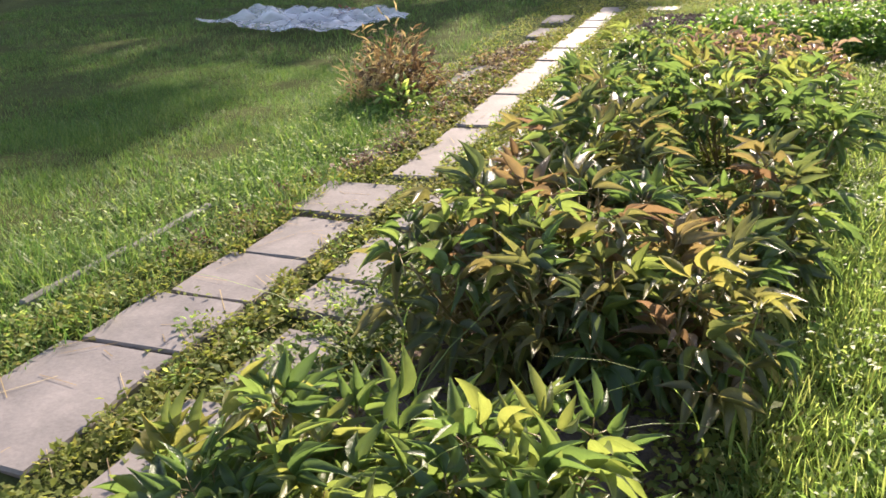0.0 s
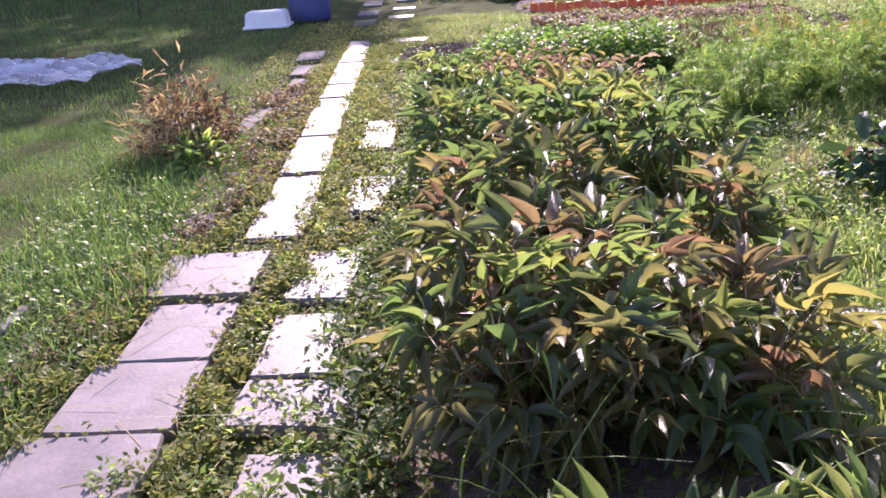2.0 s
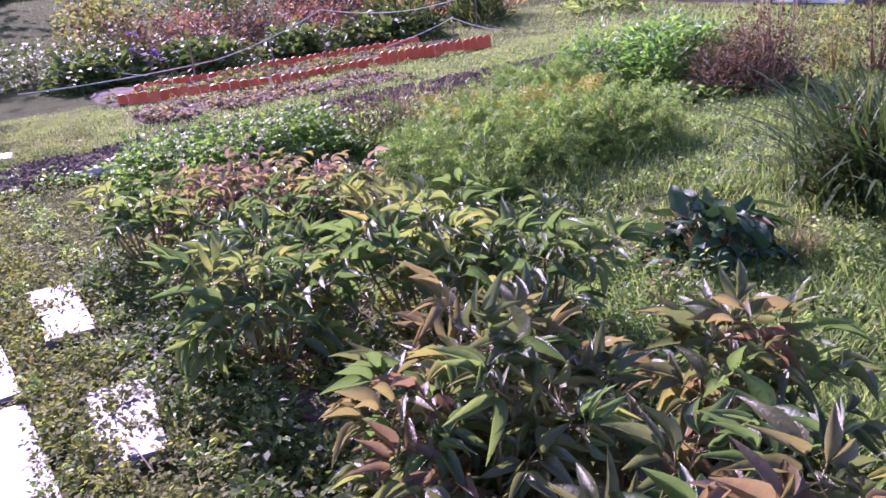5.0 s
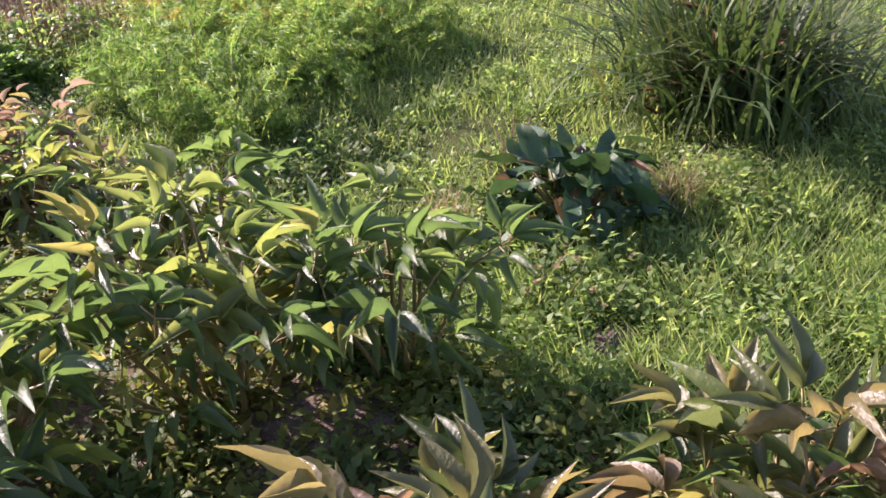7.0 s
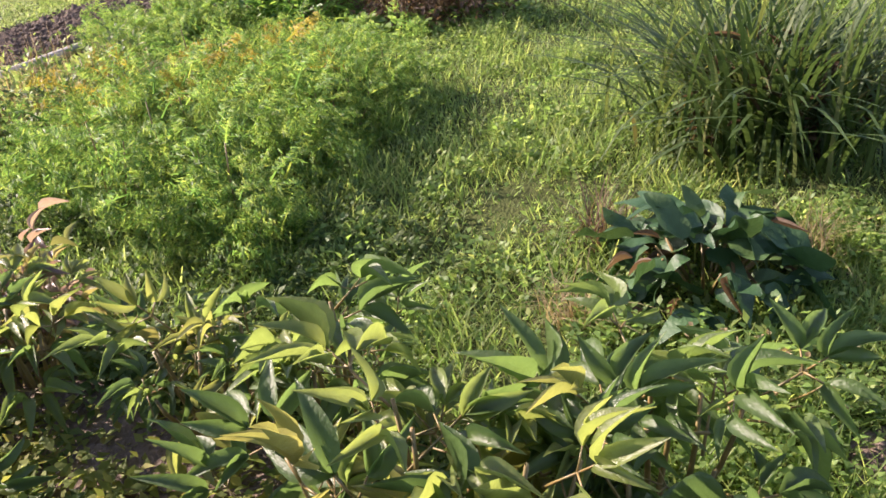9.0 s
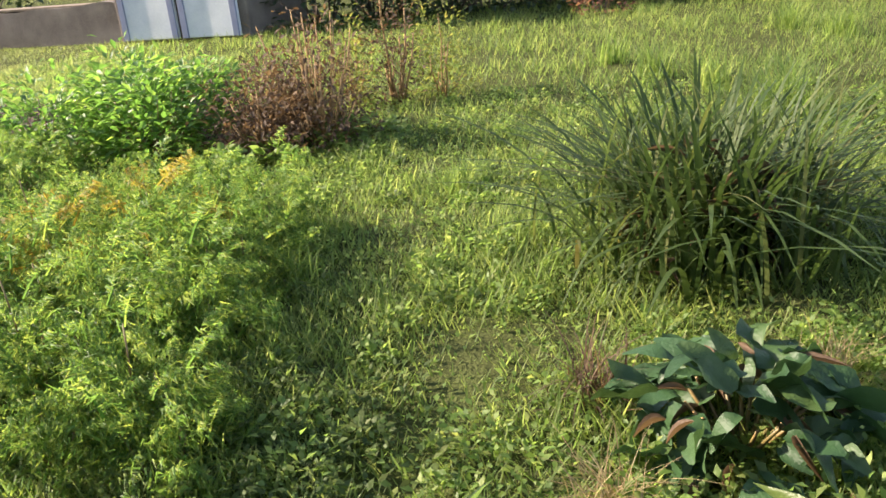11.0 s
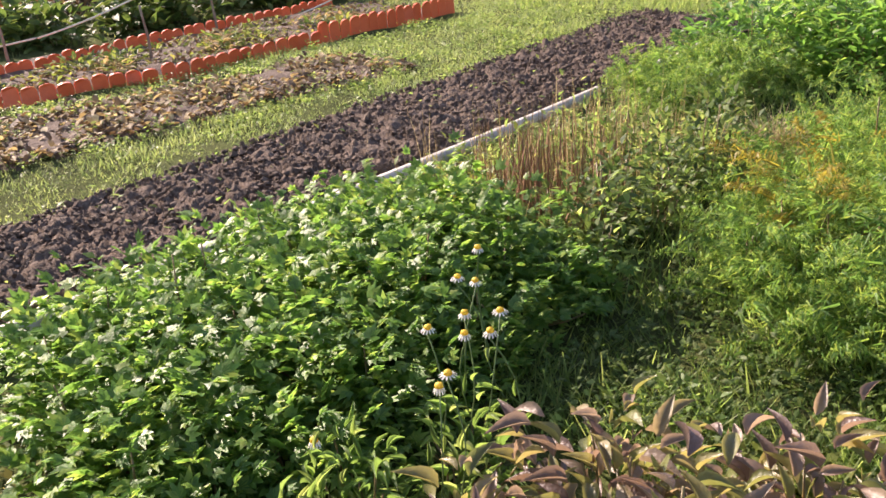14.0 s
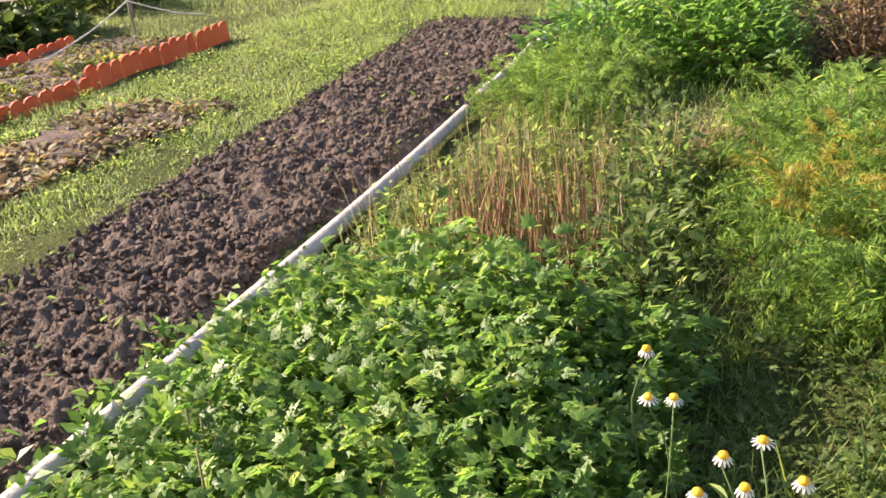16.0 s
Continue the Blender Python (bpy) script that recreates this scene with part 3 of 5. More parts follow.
left_of_path = lambda x, y: x < path_x(y) - 0.42 - 0.25 * smooth(6, 9, y)
grass("lawn_grass", "short green mown lawn grass", [(75000, (-7.5, 2.0, -1.0, 8.0), 1.05), (95000, (-4.2, 2.6, -1.0, 7.5), 1.0), (60000, (-11, 8, -1.0, 16), 1.3), (45000, (-20, 16, -2, 34), 2.4)], M["lawn"], (0.025, 0.062), (0.0035, 0.0065), keep=left_of_path)
edge_of_path = lambda x, y: (x < path_x(y) - 0.2) & (x > path_x(y) - 1.25)
grass("edge_grass", "longer ragged grass along the path", [(26000, (-2.6, 2.0, -0.9, 7.2), 0.95)], M["lawn"], (0.05, 0.13), (0.005, 0.009), keep=edge_of_path)
grass("joint_grass", "short tufts of grass between the path stones", [(9000, (-2.0, 1.8, 0.1, 12), 0.8)], M["meadow"], (0.02, 0.06), (0.004, 0.007), clear=False, keep=lambda x, y: joints(x, y))
right_of_bed = lambda x, y: ((x > 1.0) | (y > 9.2)) & ((x - 1.58) ** 2 / 0.010 + (y - 4.84) ** 2 / 0.004 > 1)
grass("meadow_grass", "ragged light green meadow grass", [(70000, (1.0, 1.5, 6.0, 9.6), 1.05), (60000, (6.0, 1.5, 12.5, 13), 1.15), (80000, (1.0, 3.5, 4.8, 8.2), 0.85), (45000, (1.0, 0.5, 2.8, 5.2), 0.95)], M["meadow"], (0.03, 0.125), (0.0035, 0.0095), keep=right_of_bed, fine=0.5)

on_earth = lambda x, y: ((x > 0.9) & (x < 3.4) & (y > 11.5) & (y < 12.5)) | ((x > 0.4) & (x < 5.6) & (y > 12.9) & (y < 14.9))
grass("strip_grass", "short pale half-dry grass beside the dug soil", [(130000, (-1.0, 10.4, 9, 13.4), 1.3), (45000, (5.6, 13, 12.5, 18), 1.4), (45000, (-1.2, 15, 22, 34), 1.7)], M["pale_grass"], (0.015, 0.05), (0.0025, 0.0055), keep=lambda x, y: ~on_earth(x, y), fine=0.5)


def weeds(name, label, places, shape, mat, size, height, kind="stuff", keep=None):
    s = Soup()
    for n, box in places:
        x, y = scatter(n, box)
        lump = np.array([noise.noise((a * 2.3, b * 2.3, 9)) for a, b in zip(x, y)])
        ok = rng.uniform(-0.6, 0.7, n) < lump + 0.3
        if keep is not None:
            ok &= keep(x, y)
        x, y, lump = x[ok], y[ok], lump[ok]
        k = len(x)
        z = gz(x, y) + np.abs(rng.normal(0, height / 2, k)) * (1 + lump)
        sz = rng.uniform(*size, k)
        s.add(shape, np.stack([x, y, z], -1), rng.uniform(0, 6.28, k), rng.uniform(-0.4, 0.9, k), rng.normal(0, 0.3, k), np.stack([sz * 0.6, sz, sz], -1))
    return tagged(new(name, s.mesh(name, mat)), label, "weeds", kind=kind)


weeds("path_weeds", "low creeping weeds in the joints of the path", [(48000, (-2.0, 1.8, 0.15, 7.5)), (24000, (-2.6, 7.5, 0.1, 13))], LEAF_TINY, M["weed"], (0.014, 0.036), 0.05, keep=joints)
weeds("meadow_weeds", "low clover and broad-leaved weeds among the grass", [(26000, (1.0, 2.0, 5.5, 8.0)), (9000, (3.8, 7.2, 5.4, 8.4)), (9000, (1.0, 4.4, 2.2, 5.6)), (7000, (1.2, 10.9, 6, 12.8))], LEAF_TINY, M["clover"], (0.013, 0.034), 0.045, keep=right_of_bed)
weeds("strip_weeds", "low pale green weeds in the grass beside the dug soil", [(22000, (-1.0, 10.4, 9, 13.4)), (6000, (5.6, 13, 12.5, 18))], LEAF_TINY, M["pale_grass"], (0.009, 0.02), 0.035, keep=lambda x, y: ~on_earth(x, y) & ~on_bed(x, y))
weeds("edge_weeds", "broad-leaved weeds at the ragged edge of the lawn", [(12000, (-2.3, 2.2, -1.0, 7.0))], LEAF_TINY, M["clover"], (0.014, 0.035), 0.05, keep=edge_of_path)
weeds("dry_weeds", "low dry brown weeds beside the path", [(5000, (-1.6, 4.8, -0.92, 8.4))], LEAF_TINY, M["brown"], (0.02, 0.05), 0.07, keep=joints)
weeds("dry_weeds", "low dry straw-coloured weeds beside the path", [(3000, (-1.6, 4.8, -0.92, 8.4))], LEAF_TINY, M["straw"], (0.02, 0.05), 0.06, keep=joints)
weeds("fallen_leaves", "fallen brown leaves under the peonies", [(2500, (-0.1, 2.0, 1.3, 7.6))], LEAF_TINY, M["brown"], (0.03, 0.07), 0.015)
weeds("bed_weeds", "small weeds on the bare earth of the bed", [(14000, (-0.1, 2.0, 1.3, 4.5)), (26000, (-0.1, 4.3, 1.3, 7.6))], LEAF_TINY, M["weed"], (0.018, 0.045), 0.05)
weeds("withered_vines", "yellowed and withered vine leaves on bare earth", [(2000, (0.7, 11.5, 3.6, 12.4))], LEAF_WIDE, M["straw"], (0.03, 0.07), 0.06)
weeds("withered_vines", "brown dead vine leaves on bare earth", [(3400, (0.6, 11.45, 3.6, 12.45))], LEAF_WIDE, M["brown"], (0.03, 0.07), 0.05)
weeds("strip_litter", "dead stems and brown leaves on the earth between the edgings", [(9000, (0.5, 13.15, 5.5, 14.75))], LEAF_LOW, M["brown"], (0.03, 0.07), 0.03, keep=lambda x, y: (y > 13.25) & (y < 13.9 + 0.167 * (x - 0.9)))
weeds("strip_litter", "straw and yellowed weeds on the earth between the edgings", [(5000, (0.5, 13.15, 5.5, 14.75))], LEAF_LOW, M["weed"], (0.03, 0.07), 0.05, keep=lambda x, y: (y > 13.25) & (y < 13.9 + 0.167 * (x - 0.9)))
weeds("pole_weeds", "weeds growing over the lying pole", [(2600, (-0.2, 9.2, 4.2, 10.1))], LEAF_TINY, M["meadow"], (0.02, 0.05), 0.07, keep=lambda x, y: np.abs(y - log_y(x) + 0.05) < 0.08)
weeds("soil_weeds", "scattered seedlings on the dug soil", [(500, (-0.4, 9.9, 6.0, 10.8))], LEAF_TINY, M["meadow"], (0.02, 0.05), 0.09)


def dome(n, r, h, shell=0.55):
    """Places in a dome, most near its skin, and the way out from its middle."""
    a, c = rng.uniform(0, 2 * np.pi, n), rng.uniform(0.0, 1, n)
    k = rng.uniform(shell, 1, n)
    e = np.arcsin(c)
    return np.stack([r * k * np.cos(e) * np.cos(a), r * k * np.cos(e) * np.sin(a), h * k * np.sin(e)], -1), a, e


def mounds(name, label, places, shape, mat, size, leaves, spread, height):
    """Many small domes of weeds as one sheet of growth."""
    s = Soup()
    for x, y in places:
        r, h = random.uniform(*spread), random.uniform(*height)
        n = int(leaves * random.uniform(0.6, 1.3))
        p, a, e = dome(n, r, h, 0.3)
        p[:, 2] = np.maximum(p[:, 2], 0.004)
        sz = rng.uniform(*size, n)
        s.add(shape, p + np.array([x, y, float(gz(np.array([x]), np.array([y]))[0])]), a - 1.57 + rng.normal(0, 0.8, n), rng.uniform(-0.5, 1.0, n), rng.normal(0, 0.5, n), np.stack([sz * 0.5, sz, sz], -1))
    return tagged(new(name, s.mesh(name, mat)), label, "weeds", kind="stuff")


# ---- plants ----
def peony_leaf(seed):
    """A compound leaf: stalk, and three groups of arching, pointed leaflets."""
    r = random.Random(seed)
    s = Soup()
    s.add(rod((0, 0, 0), (0, 0.11, 0.01), 0.0035, 0.0025, 4), (0, 0, 0), slot=1)
    groups = [((0, 0.11, 0.01), 0, (-0.6, 0, 0.6)), ((0, 0.10, 0.01), 1.1, (-0.42, 0.38)), ((0, 0.10, 0.01), -1.1, (-0.38, 0.42))]
    for base, turn, fan in groups:
        tip = (base[0] - math.sin(turn) * 0.045, base[1] + math.cos(turn) * 0.045, base[2] + 0.005)
        s.add(rod(base, tip, 0.0025, 0.002, 4), (0, 0, 0), slot=1)
        for a in fan:
            l = r.uniform(0.085, 0.14) * (1.0 if a else 1.12)
            one = strip_leaf(6, lambda t: math.sin(math.pi * min(1, t ** 0.85 * 0.95 + 0.04)), r.uniform(0.15, 0.75), r.uniform(0.25, 0.8))
            one[0][:, 2] += 0.025 * np.sin(one[0][:, 1] * 9 + one[0][:, 0] * 5 + l * 90)
            s.add(one, tip, turn + a * r.uniform(0.7, 1.4), r.uniform(-0.3, 0.6), r.uniform(-0.6, 0.6), (l * r.uniform(0.25, 0.34), l, l))
    return s


PEONY_LEAVES, PEONY_REDS = ([peony_leaf(k).mesh("leaf", M[q], M["stem"]) for k in range(7)] for q in ("peony", "peony_red"))
PEONY_STEM = shape_mesh("stem", [rod((0, 0, 0), (0, 0.03, 1), 0.0075, 0.004, 5, 4, 0, 0.006)], M["stem"])


def peony(x, y, r, h, stems, label, seed, size=1.0, open_below=False):
    rnd = random.Random(seed)
    bush = thing("peony_bush", x, y, 0.0, label, "peony", "peonies in the bed", rnd.uniform(0, 360))
    stems = int(stems * 1.1)
    for k in range(stems):
        a = 2 * math.pi * (k * 0.618 + rnd.uniform(0, 0.08))
        lean = math.sqrt((k + 0.5) / stems)
        hh = h * rnd.uniform(0.82, 1.1) * (1 - 0.32 * lean * lean)
        out = r * lean * 0.72
        bx, by = 0.35 * out * math.cos(a), 0.35 * out * math.sin(a)
        tip = Vector((out * math.cos(a), out * math.sin(a), hh * 0.86))
        base = Vector((bx, by, 0))
        q = (tip - base).to_track_quat("Z", "Y")
        m = Matrix.LocRotScale(base, q, (1, 1, (tip - base).length))
        hang("stem", PEONY_STEM, bush, m=m)
        n = rnd.choice((2, 3, 3) if open_below else (5, 6, 6, 7))
        low = 0.56 if open_below else 0.36
        for j in range(n):
            t = low + (1 - low) * (j + 0.6) / n
            p = base.lerp(tip, min(t, 1.0))
            w = a + 2.4 * j + rnd.uniform(-0.5, 0.5)
            up = 58 * (t - 0.62) / 0.38 + rnd.uniform(-26, 26) - 4
            s = size * rnd.uniform(0.68, 1.12) * (1.12 - 0.3 * t)
            hang("leaf", rnd.choice(PEONY_REDS if "bronze" in label and rnd.random() < 0.65 else PEONY_LEAVES), bush, m=pose(*p, 0, 0, math.degrees(w)) @ pose(0, 0, 0, up, rnd.uniform(-35, 35), 0) @ Matrix.Scale(s, 4))
    return bush


def beside_path(n, off, wide, y0, y1, seed):
    r = random.Random(seed)
    ys = [y0 + (y1 - y0) * (k + r.random()) / n for k in range(n)]
    wider = math.copysign(0.04, off) if abs(off) < 0.5 else 0
    return [(float(path_x(y)) + off + (wider * 2.2 if y < 3.45 else wider if y < 4.75 else 0) + r.gauss(0, wide), y) for y in ys]


mounds("path_mounds", "low green and brown weeds overgrowing the slab edges", beside_path(70, 0.23, 0.035, 2.2, 10.5, 1), LEAF_TINY, M["weed"], (0.014, 0.034), 150, (0.05, 0.10), (0.04, 0.10))
mounds("path_mounds", "low weeds creeping over the smaller slabs", beside_path(46, 0.34, 0.07, 4.8, 10.8, 11), LEAF_TINY, M["weed"], (0.014, 0.034), 110, (0.05, 0.09), (0.04, 0.09))
mounds("path_mounds", "green weeds at the far edge of the smaller slabs", beside_path(44, 0.56, 0.05, 3.0, 10.5, 12), LEAF_TINY, M["clover"], (0.014, 0.034), 110, (0.05, 0.09), (0.04, 0.10))
mounds("path_mounds", "tiny weeds creeping over the rim of the narrow slabs", beside_path(44, 0.135, 0.02, 4.9, 11.0, 21), LEAF_TINY, M["weed"], (0.012, 0.028), 60, (0.025, 0.055), (0.03, 0.06))
mounds("path_mounds", "tiny browned weeds creeping over the rim of the narrow slabs", beside_path(44, -0.135, 0.02, 4.9, 11.0, 22), LEAF_TINY, M["weed"], (0.012, 0.028), 60, (0.025, 0.055), (0.03, 0.06))
mounds("path_mounds", "fresh green weeds between the rows of slabs", beside_path(30, 0.26, 0.06, 2.6, 10.5, 2), LEAF_TINY, M["clover"], (0.014, 0.03), 110, (0.05, 0.1), (0.05, 0.11))
mounds("path_mounds", "browned weeds along the edge of the slabs", beside_path(50, -0.235, 0.05, 3.0, 9.5, 3), LEAF_TINY, M["weed"], (0.014, 0.034), 130, (0.06, 0.11), (0.04, 0.10))
mounds("path_mounds", "dry brown weeds along the edge of the slabs", beside_path(34, -0.33, 0.07, 3.6, 9.0, 4), LEAF_TINY, M["brown"], (0.014, 0.034), 90, (0.05, 0.1), (0.04, 0.10))
# dark leaves: partly the weed itself, partly the shadow band of the peonies
mounds("path_mounds", "dark bushy weeds at the foot of the peonies, also standing for leaf shadow", beside_path(60, 0.73, 0.06, 2.4, 7.2, 5), LEAF_TINY, M["plain"], (0.02, 0.045), 120, (0.08, 0.14), (0.10, 0.22))
spots = random.Random(8)
mounds("meadow_mounds", "leafy light green weeds standing in the meadow", [(1.3 + 5.2 * spots.random(), 3.0 + 4.9 * spots.random()) for _ in range(230)], LEAF_TINY, M["clover"], (0.014, 0.038), 110, (0.07, 0.16), (0.05, 0.13))
mounds("meadow_mounds", "leafy green weeds beside the peony bed", [(1.25 + 1.5 * spots.random(), 2.4 + 2.8 * spots.random()) for _ in range(90)], LEAF_TINY, M["clover"], (0.014, 0.034), 120, (0.07, 0.15), (0.06, 0.15))
mounds("meadow_mounds", "dark green broad weeds standing in the meadow", [(1.3 + 5.2 * spots.random(), 3.4 + 4.6 * spots.random()) for _ in range(120)], LEAF_TINY, M["plain"], (0.018, 0.042), 70, (0.06, 0.13), (0.04, 0.10))

# these dark leaves cover the earth as weeds and as the shade under the bushes
mounds("bed_mounds", "low weeds under the peonies, their dark leaves also standing for shade", [(-0.05 + 1.25 * spots.random(), 4.4 + 2.7 * spots.random()) for _ in range(110)], LEAF_TINY, M["plain"], (0.02, 0.05), 80, (0.07, 0.14), (0.05, 0.15))
mounds("bed_mounds", "olive and yellowed weeds under the peonies", [(-0.05 + 1.35 * spots.random(), 4.4 + 2.7 * spots.random()) for _ in range(70)], LEAF_TINY, M["weed"], (0.02, 0.05), 70, (0.06, 0.12), (0.05, 0.14))
mounds("strip_mounds", "tufted green weeds in the pale grass", [(0.2 + 8.5 * spots.random(), 11.2 + 1.7 * spots.random()) for _ in range(170)], LEAF_TINY, M["meadow"], (0.012, 0.032), 90, (0.07, 0.17), (0.03, 0.09))


PEONY_GREEN = "peony bush with dark green and yellowing leaves"
PEONY_RED = "peony bush with bronze and olive autumn leaves"
for k, (x, y, r, h, n) in enumerate([(0.40, 2.28, 0.38, 0.46, 21), (0.84, 2.36, 0.36, 0.46, 20), (0.52, 3.42, 0.60, 0.58, 26), (1.0, 3.35, 0.36, 0.46, 12), (0.44, 4.32, 0.46, 0.55, 22), (1.1, 4.18, 0.26, 0.42, 9),
                                     (0.20, 5.55, 0.42, 0.49, 15), (0.80, 5.42, 0.46, 0.50, 15), (1.16, 5.18, 0.32, 0.44, 9), (0.35, 6.35, 0.40, 0.42, 13), (1.08, 6.2, 0.32, 0.31, 10), (0.02, 7.0, 0.35, 0.44, 11), (0.95, 6.72, 0.25, 0.34, 7), (1.12, 5.85, 0.22, 0.46, 6)]):
    peony(x, y, r, h, n, PEONY_RED if k in (2, 3, 4, 5) else PEONY_GREEN, 100 + k, 0.86 if y < 2.5 or y > 6 else 1.0 if y < 4.5 else 1.08, y > 4.5)


STEMS = {}


def stem_mesh(mat):
    """A thin crooked stem, 1 high, one mesh for each material."""
    if mat.name not in STEMS:
        STEMS[mat.name] = shape_mesh("stem", [rod((0, 0, 0), (0, 0.02, 1), 0.0065, 0.0035, 5, 3, 0, 0.006)], mat)
    return STEMS[mat.name]


def clump(name, x, y, r, h, n, shape, mat, size, label, category, group="", stem=None, stems=10, aspect=0.5, droop=(-0.5, 0.8), shell=0.5, ry=None, blooms=None):
    """A bushy plant: leaves round a dome on a few stems."""
    ob = thing(name, x, y, None, label, category, group)
    p, a, e = dome(n, r, h, shell)
    p *= (1 + 0.22 * np.sin(3 * a + x * 5) * np.cos(2.3 * e + y))[:, None]
    if ry:
        p[:, 1] *= ry / r
    p[:, 2] = np.maximum(p[:, 2], 0.01)
    sz = rng.uniform(*size, n)
    yaw, pitch, roll = a - np.pi / 2 + rng.normal(0, 0.7, n), rng.uniform(*droop, n) + 0.3 * e, rng.normal(0, 0.4, n)
    kinds = shape if isinstance(shape, list) else [shape]
    s = Soup()
    for k, one in enumerate(kinds):
        c = slice(k, None, len(kinds))
        s.add(one, p[c], yaw[c], pitch[c], roll[c], np.stack([sz * aspect, sz, sz], -1)[c])
    tagged(hang("foliage", s.mesh("foliage", mat), ob), kind="stuff")
    if 0 < stems <= 100:
        one = stem_mesh(stem or M["stem"])
        for k in range(stems):
            q = p[k % n]
            foot, tip = Vector((q[0] * 0.25, q[1] * 0.25, -0.02)), Vector((q[0] * 0.95, q[1] * 0.95, max(0.05, q[2])))
            w = 0.35 + 0.9 * h
            hang("stem", one, ob, m=Matrix.LocRotScale(foot, (tip - foot).to_track_quat("Z", "Y"), (w, w, (tip - foot).length)))
    elif stems:
        st = Soup()
        for k in range(stems):
            q = p[k % n]
            st.add(rod((q[0] * 0.25, q[1] * 0.25, -0.02), (q[0] * 0.95, q[1] * 0.95, max(0.05, q[2])), 0.0022 + 0.006 * h, 0.0015 + 0.002 * h, 5, 3, 0, 0.01 * h), (0, 0, 0))
        tagged(hang("twigs", st.mesh("twigs", stem or M["stem"]), ob), kind="stuff")
    if blooms:
        bm_mat, count, bsize = blooms
        q = p[rng.integers(0, n, count)] * 1.06
        f = Soup()
        for _ in range(5):
            f.add(LEAF_LOW, q + rng.normal(0, bsize * 0.15, q.shape), rng.uniform(0, 6.28, count), rng.uniform(0.2, 1.2, count), 0, np.full((count, 3), bsize))
        hang("blossoms", f.mesh("blossoms", bm_mat), ob)
    return ob


# long single grass blades that stand out of the peonies
for k, (x, y) in enumerate([(0.5, 2.75), (0.82, 2.7), (0.62, 3.1), (0.95, 3.2), (0.3, 3.0), (0.75, 3.7), (1.2, 3.0)]):
    ob = thing("couch_grass", x, y, 0.0, "a few long bright grass blades among the peonies", "grass", "couch grass")
    one = Soup().add(BLADE_LONG, (0, 0, 0)).mesh("blade", M["meadow"])
    for j in range(3):
        l = random.uniform(0.45, 0.75)
        hang("blade", one, ob, m=pose(0.05 * j - 0.08, 0.03 * (j % 2), 0, 0, 0, random.uniform(0, 360)) @ Matrix.Diagonal((0.009, l * random.uniform(0.35, 1.1), l, 1)))

# straw and fallen stems on the slabs
fallen = Soup()
fx, fy = scatter(170, (-1.1, 2.2, 0.0, 6.5))
fl = rng.uniform(0.05, 0.22, 170)
fallen.add(strip_leaf(2, lambda t: 0.6, 0.05, 0), np.stack([fx, fy, np.full(170, 0.026)], -1), rng.uniform(0, 6.28, 170), 0, 0, np.stack([np.full(170, 0.005), fl, fl * 0.2], -1))
tagged(new("fallen_straw", fallen.mesh("fallen_straw", M["straw"])), "dry straws lying on the path slabs", "straw", kind="stuff")

# low bronze plants at the end of the peony bed
for k, (x, y) in enumerate([(0.42, 7.62), (0.68, 7.38), (0.92, 7.16), (0.5, 7.28), (0.75, 7.08), (0.25, 7.45), (1.02, 7.35), (0.8, 7.62), (1.1, 6.95)]):
    clump("bronze_plant", x, y, 0.24, random.uniform(0.28, 0.42), 230, LEAF_ARCH, M["bronze"], (0.04, 0.088), "low plant with crowded bronze and olive leaves", "plant", "bronze plants", M["stem"], 16, 0.36, (-0.7, 1.0), 0.35)

# feathery vegetables
for k in range(42):
    x, y = 1.75 + 1.75 * ((k * 0.7549) % 1), 6.72 + 1.25 * ((k * 0.5698) % 1)
    y += 0.25 * (x - 1.75)
    clump("feathery_plant", x, y, random.uniform(0.19, 0.27), random.uniform(0.18, 0.44), 78, FROND, M["carrot"], (0.09, 0.19), "feathery light green vegetable with yellowing tips", "vegetable", "feathery vegetables", M["stem"], 6, 0.9, (-0.6, 1.2), 0.4)
for k in range(12):
    x, y = 3.5 + 1.0 * ((k * 0.7549) % 1), 9.15 + 0.5 * ((k * 0.5698) % 1)
    clump("feathery_plant", x, y, 0.22, 0.28, 70, FROND, M["carrot"], (0.08, 0.16), "feathery light green vegetable with yellowing tips", "vegetable", "feathery vegetables", M["stem"], 6, 0.9, (-0.6, 1.2), 0.4)

# broad-leaved herb bed
for k in range(46):
    x = 0.15 + 1.5 * ((k * 0.7549) % 1)
    y = 8.12 + 0.98 * ((k * 0.5698) % 1) + 0.13 * x
    clump("leafy_herb", x, y, random.uniform(0.2, 0.27), min(0.17 + 0.6 * (y - 8.12 - 0.13 * x), 0.43 - 0.14 * (y - 8.12 - 0.13 * x)) + random.uniform(-0.03, 0.03), 380, HERB, M["herb"], (0.024, 0.052), "bright green leafy herb with cut leaves", "herb", "herb bed", M["stem"], 5, 0.9, (-0.4, 0.8), 0.5)


